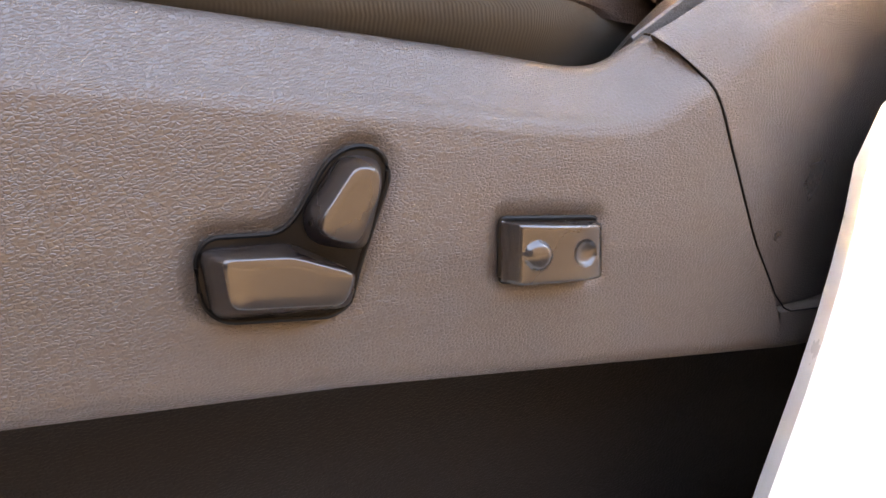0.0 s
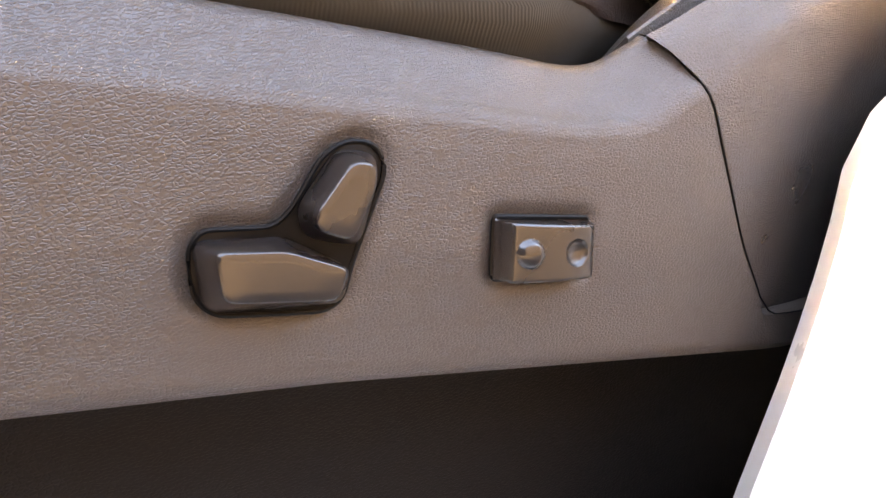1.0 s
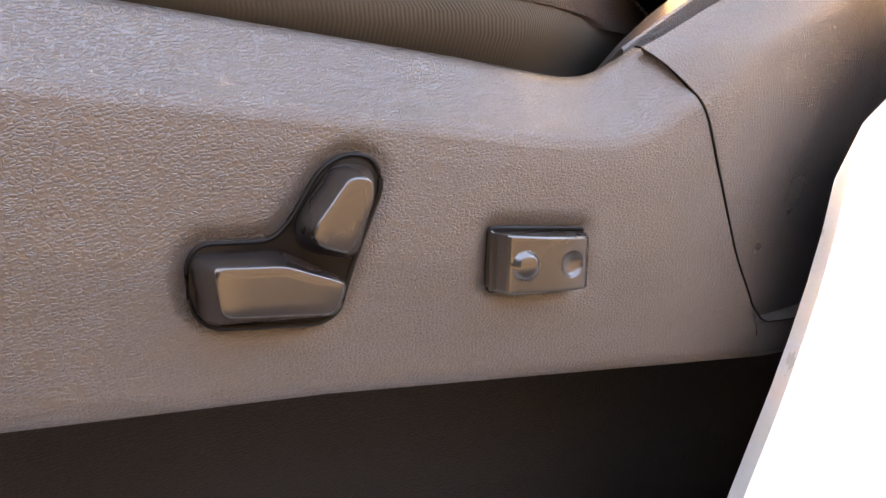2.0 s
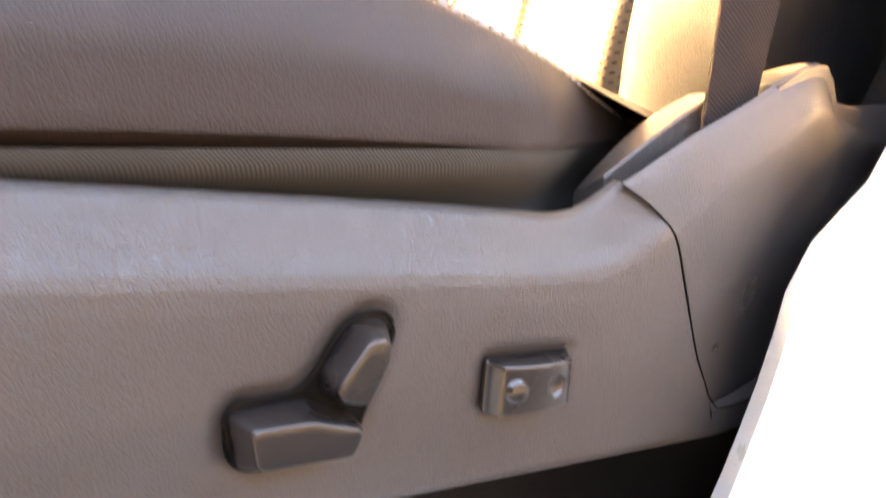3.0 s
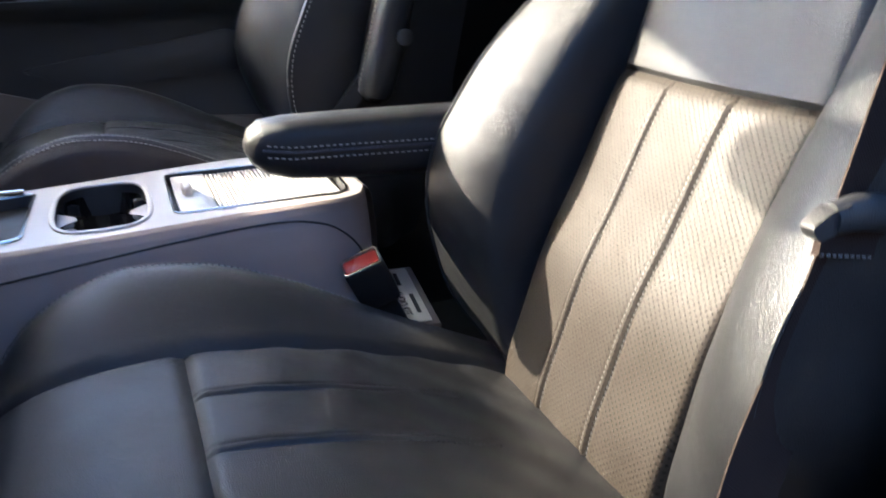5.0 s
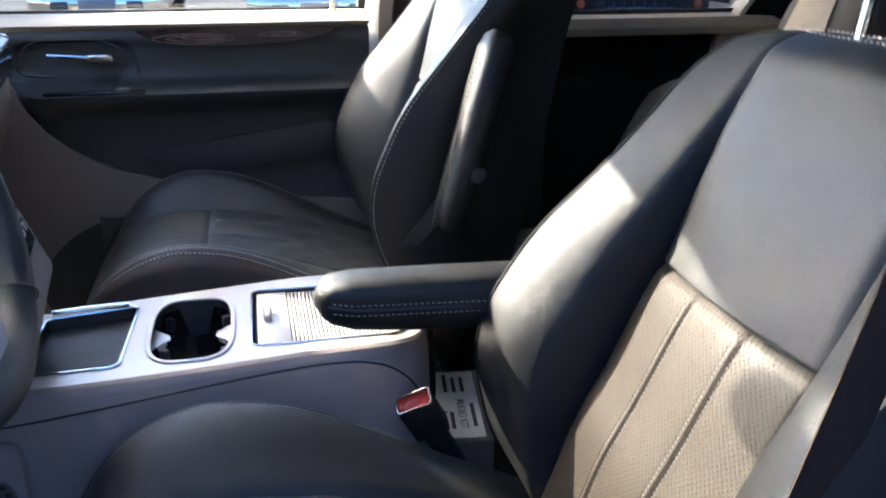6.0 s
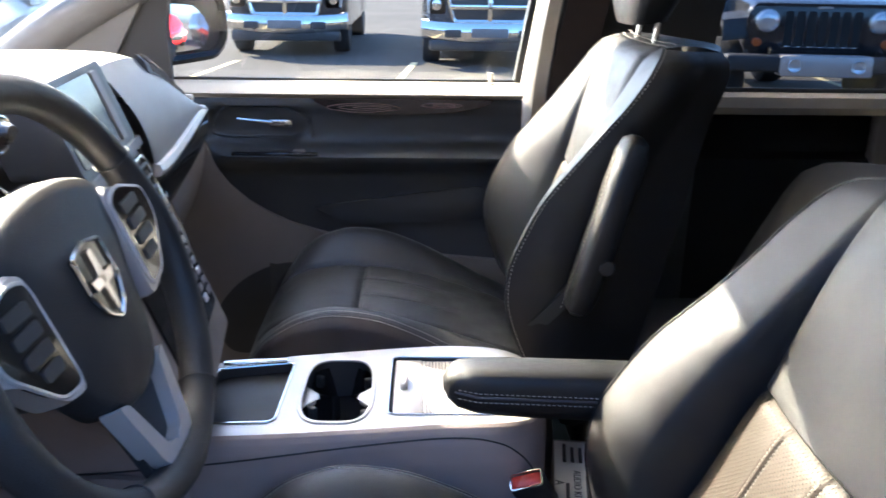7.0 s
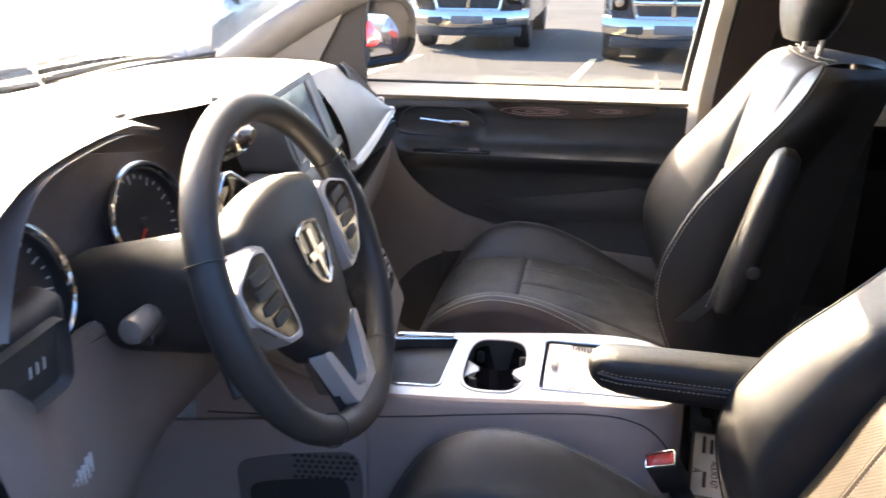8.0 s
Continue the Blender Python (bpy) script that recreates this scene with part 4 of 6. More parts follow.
    knob("recline_knob", [(-0.0505, 0.6810), (-0.0395, 0.6780), (-0.0395, 0.6700), (-0.0480, 0.6515), (-0.0640, 0.6575), (-0.0650, 0.6660)],
         [(-0.0510, 0.6795), (-0.0440, 0.6775), (-0.0448, 0.6705), (-0.0540, 0.6568), (-0.0632, 0.6612), (-0.0642, 0.6665)], "satin black recline knob")
    # lumbar rocker in its recess
    lu = part("lumbar_frame", rim(hole, 0.0007, 0.0008, "y", -0.7092), BEZEL, driver_seat)
    part("lumbar_recess", prism(hole, -0.0008, "y", -0.7082), BEZEL, lu)

    def rock(a, b):
        t0, t1 = Vector((0.0010, 0.6492)), Vector((0.0385, 0.6405))
        b0, b1 = Vector((-0.0016, 0.6282)), Vector((0.0365, 0.6212))
        p = t0.lerp(t1, a).lerp(b0.lerp(b1, a), b)
        y = -0.7160 - 0.0022 * math.sin(math.pi * a)
        d1 = math.hypot((a - 0.25) * 1.85, b - 0.5)
        d2 = math.hypot((a - 0.745) * 1.85, b - 0.5)
        y -= 0.0024 * math.sqrt(max(0, 1 - (d1 / 0.235) ** 2))
        y += 0.0022 * math.sqrt(max(0, 1 - (d2 / 0.235) ** 2))
        y += 0.0062 * max(0.0, 1 - a / 0.10) + 0.0020 * max(0.0, 1 - (1 - a) / 0.12) ** 2
        edge = min(a, 1 - a) * 1.85, min(b, 1 - b)
        drop = max(0, 1 - min(edge) / 0.07)
        y += 0.0012 * drop * drop
        if min(edge) <= 0:
            y = -0.7095
        return (p.x, y, p.y)
    part("lumbar_rocker", grid(72, 44, rock), SATIN, lu, "satin black rocker with a raised and a hollow dot")

    # rear cover over the belt anchor
    def cover(a, b):
        def xo(q, z):
            x0 = curve1(z, SEAM) + 0.0008
            return x0 + (0.34 - x0) * q
        x, z = xo(a, 0.66), 0.62 + 0.09 * b
        for _ in range(3):
            t, e, lo = curve1(x, TOP), curve1(x, CREASE), shield_low(x)
            low = 1 - max(0.0, min(1.0, (z - lo) / max(1e-4, e - lo)))
            sink = 0.004 * step(0.10, 0.2, x) + 0.03 * step(0.20, 0.34, x) + (0.07 * low + 0.010) * step(0.105, 0.27, x)
            sec = [(-0.699, lo + 0.0145), (-0.7055, lo + 0.0150), (-0.7086, lo + 0.0185), (-0.7102, (lo + e) / 2 + 0.006), (-0.7105, e - 0.010), (-0.7101, e - 0.003), (-0.7088, e + 0.0016), (-0.7038, e + 0.60 * (t - e)), (-0.7004, e + 0.90 * (t - e)), (-0.6985, t), (-0.6970, t - 0.0015), (-0.6966, t - 0.02)]
            k = b * 11
            i = min(10, int(k))
            y = sec[i][0] + (sec[i + 1][0] - sec[i][0]) * (k - i) + sink * 0.5
            z = sec[i][1] + (sec[i + 1][1] - sec[i][1]) * (k - i)
            x = xo(a, z)
        return (x, y, z)
    cv = part("belt_cover", grid(80, 60, cover), SHIELD, driver_seat, "grained dark plastic cover over the belt anchor")
    # end of the shield that runs on below the cover
    def tail(a, b):
        x = 0.1285 + 0.0055 * (1 - b) + 0.20 * a
        lo, k = shield_low(x), b * 5
        sec = [(-0.699, lo - 0.0022), (-0.7045, lo - 0.0016), (-0.7066, lo + 0.0012), (-0.7072, lo + 0.005), (-0.7081, lo + 0.0152), (-0.700, lo + 0.019)]
        i = min(4, int(k))
        return (x, sec[i][0] + (sec[i + 1][0] - sec[i][0]) * (k - i) + 0.045 * step(0.13, 0.29, x), sec[i][1] + (sec[i + 1][1] - sec[i][1]) * (k - i))
    part("shield_tail", grid(30, 20, tail), SHIELD, sh)
    outer = [(0.0795, 0.6980), (0.103, 0.7083), (0.1275, 0.7180), (0.150, 0.7250)]
    inner = [(0.0795, 0.6885), (0.091, 0.6970), (0.108, 0.7072), (0.1275, 0.7155), (0.150, 0.7215)]
    xs = [0.0795 + 0.0055 * k for k in range(13)]
    part("slot_lip", loft([[(x, -0.6852, curve1(x, outer) - 0.03), (x, -0.6852, curve1(x, outer) - 0.001), (x, -0.6842, curve1(x, outer)), (x, -0.672, curve1(x, inner) + 0.0012), (x, -0.668, curve1(x, inner)),
                            (x, -0.666, curve1(x, inner) - 0.002), (x, -0.665, curve1(x, inner) - 0.03)] for x in xs]), SHIELD, cv, "grained lip beside the belt slot")
    part("slot_floor", loft([[(x, -0.6968, curve1(x, outer) - 0.024), (x, -0.6845, curve1(x, outer) - 0.024), (x, -0.6845, curve1(x, outer) - 0.034), (x, -0.6968, curve1(x, outer) - 0.034)] for x in xs]), BEZEL, cv)
    part("cover_top", loft([[(x, -0.6975, curve1(x, TOP) - 0.0008), (x, -0.684, curve1(x, TOP) - 0.0008), (x, -0.664, curve1(x, TOP) - 0.008), (x, -0.664, 0.66), (x, -0.6975, 0.66)] for x in (0.170, 0.175, 0.19, 0.204, 0.2095, 0.214, 0.235)]), SHIELD, cv)
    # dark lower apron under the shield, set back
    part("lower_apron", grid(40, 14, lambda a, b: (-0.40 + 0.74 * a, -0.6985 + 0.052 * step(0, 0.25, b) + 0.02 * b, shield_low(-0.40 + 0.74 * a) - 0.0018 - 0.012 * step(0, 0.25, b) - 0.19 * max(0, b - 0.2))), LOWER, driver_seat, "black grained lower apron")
    # inboard armrest
    secs = []
    for x, h, w, zc in ((-0.014, 0.006, 0.010, 0.912), (-0.008, 0.018, 0.022, 0.912), (0.004, 0.027, 0.031, 0.911), (0.03, 0.032, 0.036, 0.908), (0.10, 0.035, 0.037, 0.904), (0.20, 0.036, 0.037, 0.900), (0.30, 0.036, 0.036, 0.896), (0.38, 0.034, 0.034, 0.894), (0.40, 0.02, 0.02, 0.894)):
        secs.append([(x, a, b) for a, b in oval(-0.120, zc, w, h, 24, 3.0)])
    ar = part("armrest", loft(secs), LEATHER, driver_seat, "padded black leather armrest, folded down")
    for zo in (0.006, -0.006):
        part("stitching", stitches([(0.004, -0.154, 0.912 + zo)] + [(0.03 + 0.02 * k, -0.1580, 0.9085 + zo - 0.0009 * k) for k in range(16)], 0.0045, 0.0022, 0.0008), THREAD, ar)
    part("piping", tube([(0.0, -0.149, 0.9122)] + [(0.03 + 0.03 * k, -0.1576, 0.9085 - 0.00135 * k) for k in range(11)], 0.0022, 6), PIPING, ar)


build_shield()


def build_folded_armrest():
    secs = []
    p0, p1 = Vector((0.205, 0.155, 0.895)), Vector((0.285, 0.155, 1.185))
    ax = (p1 - p0).normalized()
    sd = ax.cross(Vector((0, 1, 0))).normalized()
    for t, k in ((0, 0.35), (0.03, 0.75), (0.1, 0.95), (0.3, 1.0), (0.7, 1.0), (0.9, 0.95), (0.97, 0.75), (1.0, 0.35)):
        c = p0.lerp(p1, t)
        secs.append([c + sd * a * k + Vector((0, b * k, 0)) for a, b in oval(0, 0, 0.025, 0.036, 20, 3.0)])
    ar = part("armrest", loft(secs), LEATHER, passenger_seat, "padded black leather armrest, folded up")
    part("stitching", stitches([p0.lerp(p1, 0.05 + 0.9 * k / 20) + Vector((-0.032, -0.0330, 0.008)) for k in range(21)], 0.0045, 0.0025, 0.0008), THREAD, ar)
    part("pivot_cap", prism(oval(0.245, 0.985, 0.012, 0.012, 16), -0.004, "y", 0.119, 0.001), BLACK, ar)
    part("side_lever_trim", loft([[(0.13 + 0.005, 0.188, 0.86), (0.16, 0.188, 0.85), (0.16, 0.20, 0.85), (0.135, 0.20, 0.86)], [(0.205, 0.165, 0.945), (0.222, 0.165, 0.93), (0.222, 0.20, 0.93), (0.205, 0.20, 0.945)], [(0.218, 0.175, 1.00), (0.226, 0.175, 1.00), (0.226, 0.20, 1.00), (0.218, 0.20, 1.0)]]), BLACK, passenger_seat)


build_folded_armrest()


def build_belt():
    b = thing("seat_belt", (0.15, -0.69, 0.70), "dark brown woven driver seat belt running up from its slot", "seat belt")
    line = [((0.126, -0.691, 0.670), (0.160, -0.690, 0.670)), ((0.131, -0.690, 0.715), (0.168, -0.688, 0.722)), ((0.154, -0.686, 0.83), (0.207, -0.680, 0.828)), ((0.196, -0.684, 0.935), (0.243, -0.670, 0.928)),
            ((0.222, -0.684, 1.02), (0.268, -0.672, 1.01)), ((0.255, -0.684, 1.14), (0.30, -0.672, 1.13)), ((0.32, -0.684, 1.40), (0.365, -0.672, 1.39)), ((0.36, -0.684, 1.56), (0.40, -0.672, 1.55))]
    L = smooth_path([a for a, _ in line], 8)
    R = smooth_path([c for _, c in line], 8)
    rings = []
    for p, q in zip(L, R):
        n = Vector((0, 0.0007, 0))
        mid = p.lerp(q, 0.5) + Vector((0, -0.0012, 0))
        rings.append([p - n, mid - n, q - n, q + n, mid + n, p + n])
    part("webbing", loft(rings), WEB, b)
    # doubled, stitched fold of the webbing below its guide
    fold = []
    for k in range(9):
        t = k / 8
        x, y = 0.1925 + 0.056 * t, -0.6895 + 0.0115 * t
        z = 0.9517 - 0.0145 * t
        fold.append([(x, y - 0.0022, z), (x + 0.001, y - 0.0034, z + 0.0012), (x + 0.002, y - 0.0030, z + 0.010), (x + 0.004, y - 0.0045, z + 0.022), (x + 0.004, y + 0.001, z + 0.022), (x, y + 0.001, z)])
    part("hem", loft(fold), WEB, b, "doubled fold of the webbing")
    part("stitching", stitches([(0.194 + 0.006 * k, -0.6932 + 0.00123 * k, 0.9528 - 0.00155 * k) for k in range(9)], 0.0038, 0.0018, 0.0006), THREAD, b)
    g = part("guide", tube(smooth_path([(0.196, -0.694, 0.972), (0.2136, -0.692, 0.972), (0.228, -0.689, 0.970), (0.25, -0.684, 0.964), (0.275, -0.678, 0.957)], 6), lambda t: 0.0075 + 0.002 * math.sin(math.pi * t), 12, squash=1.1), BLACK, b, "black plastic belt guide")
    part("guide_peg", prism(rounded([(0.1803, 0.9705), (0.1866, 0.9622), (0.1985, 0.9655), (0.206, 0.980), (0.1925, 0.9775)], 0.003, 3), 0.011, "y", -0.6995, 0.002), BLACK, g)


build_belt()


def build_buckle(base, m, name_label):
    k = thing("seat_belt_buckle", base, name_label, "belt buckle", "belt buckles")
    part("housing", moved(rbox(-0.0135, -0.0235, -0.075, 0.0135, 0.0235, 0.0, 0.005, 3), m), BLACK, k)
    part("release_button", moved(rbox(-0.0085, -0.0205, -0.012, 0.0105, 0.0205, 0.0022, 0.003, 2), m), RED, k, "red release button")
    part("slot_frame", moved(rim(rounded([(-0.0120, -0.022), (0.0120, -0.022), (0.0120, 0.022), (-0.0120, 0.022)], 0.004, 3), 0.0014, 0.0014, "z", 0.0006), m), CHROME, k)
    part("stalk", moved(rbox(-0.006, -0.016, -0.26, 0.006, 0.016, -0.07, 0.003), m), BLACK, k)


def buckle_pose(at, tilt, inward):
    return Matrix.Translation(at) @ Matrix.Rotation(radians(inward), 4, "X") @ Matrix.Rotation(radians(-tilt), 4, "Y") @ Matrix.Rotation(radians(-90), 4, "Z")


build_buckle((0.12, -0.12, 0.42), buckle_pose((0.100, -0.126, 0.768), 24, 26), "black seat belt buckle with a red button")
build_buckle((0.10, 0.15, 0.42), buckle_pose((0.060, 0.158, 0.79), 20, -6), "black seat belt buckle with a red button")


# ---- dashboard ----
def face_x(z):
    """The sloping centre face of the dashboard."""
    return -0.500 + (1.29 - z) * 0.40


def build_dash():
    d = thing("dashboard", (-0.7, 0.0, 0.8), "two-tone grey minivan dashboard with centre screen and vents", "dashboard")
    # crest line of the pad: y -> (x, z)
    CX = [(-0.80, -0.44), (-0.74, -0.452), (-0.58, -0.482), (-0.46, -0.500), (-0.41, -0.497), (-0.388, -0.515), (-0.365, -0.57), (-0.34, -0.60), (-0.28, -0.60), (-0.25, -0.565), (-0.20, -0.53), (-0.125, -0.478), (0.10, -0.500), (0.20, -0.508), (0.35, -0.520), (0.46, -0.522), (0.54, -0.508), (0.585, -0.490), (0.62, -0.52), (0.70, -0.62), (0.82, -0.74)]
    CZ = [(-0.80, 1.26), (-0.74, 1.295), (-0.66, 1.312), (-0.46, 1.312), (-0.41, 1.300), (-0.38, 1.292), (-0.30, 1.285), (-0.25, 1.290), (-0.17, 1.296), (-0.13, 1.295), (0.10, 1.290), (0.20, 1.290), (0.35, 1.278), (0.46, 1.240), (0.54, 1.190), (0.585, 1.160), (0.62, 1.16), (0.70, 1.17), (0.82, 1.19)]

    def pad(a, b):
        y = -0.80 + 1.62 * b
        x1, z1 = curve1(y, CX), curve1(y, CZ)
        base = Vector((-1.01 - 0.06 * math.sin(math.pi * b), y, 1.235))
        t = a
        x = base.x + (x1 - base.x) * t
        z = base.z + (z1 - base.z) * math.sin(t * 1.57) ** 0.9 + 0.012 * math.sin(math.pi * t)
        if t > 0.93:
            z -= 0.006 * step(0.93, 1.0, t)
        return (x, y, z)
    part("top_pad", grid(40, 150, pad), DASH, d, "grey soft pad under the windshield")
    part("defroster_slot", tube([(-0.835, -0.60, 1.2995), (-0.84, -0.22, 1.3035), (-0.84, 0.05, 1.3035), (-0.84, 0.3, 1.298)], 0.004, 6, squash=0.4), BLACK, d)
    # passenger side panel below the crest
    SX = [(0.10, -0.430), (0.12, -0.427), (0.35, -0.452), (0.58, -0.476)]
    SZ = [(0.10, 1.138), (0.12, 1.137), (0.35, 1.138), (0.58, 1.150)]

    def bag(a, b):
        y = 0.105 + 0.478 * b
        x1, z1, x2, z2 = curve1(y, CX), curve1(y, CZ) - 0.006, curve1(y, SX), curve1(y, SZ)
        return (x1 + (x2 - x1) * a + 0.018 * math.sin(math.pi * a), y, z1 + (z2 - z1) * a)
    part("airbag_panel", grid(20, 40, bag), DASH, d)
    strip = []
    for k in range(17):
        y = 0.105 + 0.48 * k / 16
        x, z = curve1(y, SX), curve1(y, SZ)
        strip.append([(x - 0.004, y, z + 0.010), (x + 0.006, y, z + 0.009), (x + 0.010, y, z), (x + 0.006, y, z - 0.008), (x - 0.004, y, z - 0.009)])
    part("silver_strip", loft(strip), SILVER, d, "bright silver accent strip")
    lower = []
    for k in range(17):
        y = 0.105 + 0.49 * k / 16
        x, z = curve1(y, SX), curve1(y, SZ) - 0.009
        lower.append([(x - 0.01, y, z), (x + 0.004, y, z - 0.004), (x + 0.008, y, z - 0.026), (x + 0.002, y, z - 0.052), (x - 0.016, y, z - 0.062), (x - 0.04, y, z - 0.05)])
    part("gloss_band", loft(lower), GLOSS, d, "gloss black trim band")

    def glove(a, b):
        y = 0.11 + 0.52 * b
        x0, z0 = curve1(min(y, 0.58), SX) - 0.012, curve1(min(y, 0.58), SZ) - 0.065
        return (x0 - 0.20 * a ** 1.4 + 0.02 * math.sin(math.pi * a), y, z0 - 0.36 * a)
    part("glove_box", grid(20, 20, glove), GREY, d)
    part("end_cap", loft([[(-0.98, 0.62, 1.20), (-0.98, 0.80, 1.19), (-0.98, 0.80, 0.75), (-0.98, 0.62, 0.75)], [(-0.62, 0.60, 1.155), (-0.66, 0.78, 1.165), (-0.66, 0.78, 0.80), (-0.66, 0.60, 0.75)], [(-0.53, 0.592, 1.14), (-0.57, 0.72, 1.14), (-0.60, 0.72, 0.85), (-0.60, 0.60, 0.85)]]), GREY, d)
    # far vent that follows the crest
    vents = []
    for k in range(15):
        y = 0.33 + 0.235 * k / 14
        x, z = curve1(y, CX), curve1(y, CZ)
        vents.append([(x + 0.004, y, z + 0.001), (x + 0.016, y, z - 0.010), (x + 0.0225, y, z - 0.030), (x + 0.012, y, z - 0.030), (x - 0.006, y, z - 0.006)])
    v = part("side_vent", loft(vents), BLACK, d, "black side air vent")
    for k in range(8):
        y = 0.35 + 0.027 * k
        x, z = curve1(y, CX), curve1(y, CZ)
        part("vent_blade", tube([(x + 0.006, y, z + 0.002), (x + 0.0195, y + 0.004, z - 0.012), (x + 0.025, y + 0.006, z - 0.029)], 0.0022, 6), DASHDK, v)
    part("vent_tab", rbox(-0.502, 0.535, 1.172, -0.482, 0.550, 1.186, 0.003), SILVER, v)
    # screen
    def fc(y, z, h):
        return (face_x(z) + h + 0.13 * (0.10 - y), y, z)

    def facebox(y0, y1, z0, z1, h0, h1, r=0.004, skew=0.0):
        ring0 = [fc(y, z, h0 - skew * (y - y0) * 0.9) for y, z in rounded([(y0, z0), (y1, z0), (y1, z1), (y0, z1)], r, 3)]
        ring1 = [fc(y, z, h1 - skew * (y - y0) * 0.9) for y, z in rounded([(y0, z0), (y1, z0), (y1, z1), (y0, z1)], r, 3)]
        return loft([ring0, ring1])
    part("screen_bezel", facebox(-0.20, 0.082, 1.192, 1.298, -0.07, 0.012, 0.012), BLACK, d)
    sc = part("screen", facebox(-0.185, 0.002, 1.204, 1.290, 0.010, 0.0135, 0.006), SCREEN, d, "dark centre touch screen")
    part("screen_trim", facebox(0.012, 0.040, 1.202, 1.290, 0.010, 0.0150, 0.003), DASHDK, sc)
    part("bezel_ledge", facebox(-0.27, 0.10, 1.180, 1.192, -0.06, 0.014, 0.004), DASH, d)
    # stack
    part("centre_panel", facebox(-0.27, 0.108, 0.90, 1.182, -0.08, 0.004, 0.012), DASHDK, d)

    def vent(y0, y1, z0, z1):
        vv = part("centre_vent", facebox(y0, y1, z0, z1, 0.0, 0.008, 0.014), GLOSS, d, "black centre vent in a chrome ring")
        out = rounded([(y0, z0), (y1, z0), (y1, z1), (y0, z1)], 0.014, 4)
        part("vent_ring", tube([fc(y, z, 0.009) for y, z in out], 0.0022, 6, closed=True), CHROME, vv)
        for k in range(5):
            z = z0 + (z1 - z0) * (k + 0.7) / 5.4
            part("vent_blade", tube([fc(y0 + 0.006, z, 0.010), fc(y1 - 0.006, z, 0.010)], 0.0028, 6, squash=0.6), BLACK, vv)
        part("vent_tab", tube([fc((y0 + y1) / 2, z0 + 0.35 * (z1 - z0), 0.012), fc((y0 + y1) / 2, z0 + 0.6 * (z1 - z0), 0.012)], 0.004, 6), CHROME, vv)
    vent(-0.245, -0.155, 1.130, 1.190)
    vent(-0.022, 0.080, 1.082, 1.168)
    ctl = part("control_panel", facebox(-0.20, 0.085, 0.945, 1.068, 0.002, 0.008, 0.01), GLOSS, d, "gloss black radio and climate controls")
    for i in range(7):
        for j in (0, 1):
            y = 0.030 + 0.030 * j
            z = 0.962 + 0.0155 * i
            part("button", facebox(y, y + 0.02, z, z + 0.009, 0.004, 0.0095, 0.002), SILVER if (i + j) % 3 == 0 else DASHDK, ctl)
    edge = smooth_path([fc(0.070, 1.178, 0.004), fc(0.094, 1.166, 0.003), fc(0.112, 1.130, 0.003), fc(0.116, 1.085, 0.004), fc(0.100, 1.02, 0.004), fc(0.085, 0.96, 0.003), fc(0.075, 0.93, 0.0)], 6)
    part("chrome_edge", tube(edge, 0.0032, 8), CHROME, d, "chrome edge of the centre stack")
    part("chrome_top", tube([fc(-0.05, 1.182, 0.006), fc(0.0, 1.1815, 0.006), fc(0.070, 1.178, 0.004)], 0.0026, 6), CHROME, d)
    # instrument cluster: hood, dials
    def hood(a, b):
        y = -0.76 + 0.375 * b
        arch = max(0.0, 1 - (abs(y + 0.5725) / 0.1875) ** 5)
        x = -0.60 + (curve1(y, CX) + 0.60 + 0.004) * a
        foot = 1.20 + 0.062 * step(-0.62, -0.50, y)
        return (x, y, foot + (curve1(y, CZ) - 0.012 - foot) * arch - 0.006 * (1 - a))
    part("cluster_hood", grid(10, 50, hood), DASHDK, d, "dark underside of the instrument hood")
    part("cluster_wall", loft([[(-0.612, -0.77, 1.285), (-0.612, -0.12, 1.285)], [(-0.60, -0.77, 1.02), (-0.585, -0.12, 1.02)]], closed=False, caps=False), DASHDK, d)

    def dial(cy, cz, R, name):
        n = Vector((0.955, -0.10, 0.28)).normalized()
        r = Vector((0.10, 0.995, 0)).normalized()
        u = n.cross(r).normalized()
        c = Vector((-0.565, cy, cz))

        def Q(a, b, h):
            return c + r * a + u * b + n * h
        rings = [[Q(rr * math.cos(k * math.tau / 40), rr * math.sin(k * math.tau / 40), h) for k in range(40)] for rr, h in ((0.001, 0.0), (R * 0.92, 0.0), (R * 0.94, 0.012))]
        g = part(name, loft(rings, caps=False), DIAL, d, "dark dial with pale marks")
        part("dial_ring", tube([Q(R * math.cos(k * math.tau / 48), R * math.sin(k * math.tau / 48), 0.016) for k in range(48)], 0.0042, 8, closed=True), CHROME, g)
        marks = bmesh.new()
        for k in range(25):
            t = radians(225 - 270 * k / 24)
            a0, a1 = (0.70, 0.86) if k % 3 == 0 else (0.78, 0.86)
            w = 0.0011
            vs = [marks.verts.new(Q(R * rr * math.cos(t) - s * w * math.sin(t), R * rr * math.sin(t) + s * w * math.cos(t), 0.001)) for rr, s in ((a0, 1), (a1, 1), (a1, -1), (a0, -1))]
            marks.faces.new(vs)
        part("dial_marks", marks, TICK, g, smooth=False)
        t = radians(222)
        part("needle", tube([Q(0, 0, 0.004), Q(R * 0.75 * math.cos(t), R * 0.75 * math.sin(t), 0.004)], lambda q: 0.0022 - 0.0016 * q, 6), RED, g)
        part("needle_cap", loft([[Q(rr * math.cos(k * math.tau / 16), rr * math.sin(k * math.tau / 16), h) for k in range(16)] for rr, h in ((0.009, 0.0), (0.008, 0.007))]), BLACK, g)
    dial(-0.345, 1.160, 0.073, "tachometer")
    dial(-0.606, 1.166, 0.070, "speedometer")
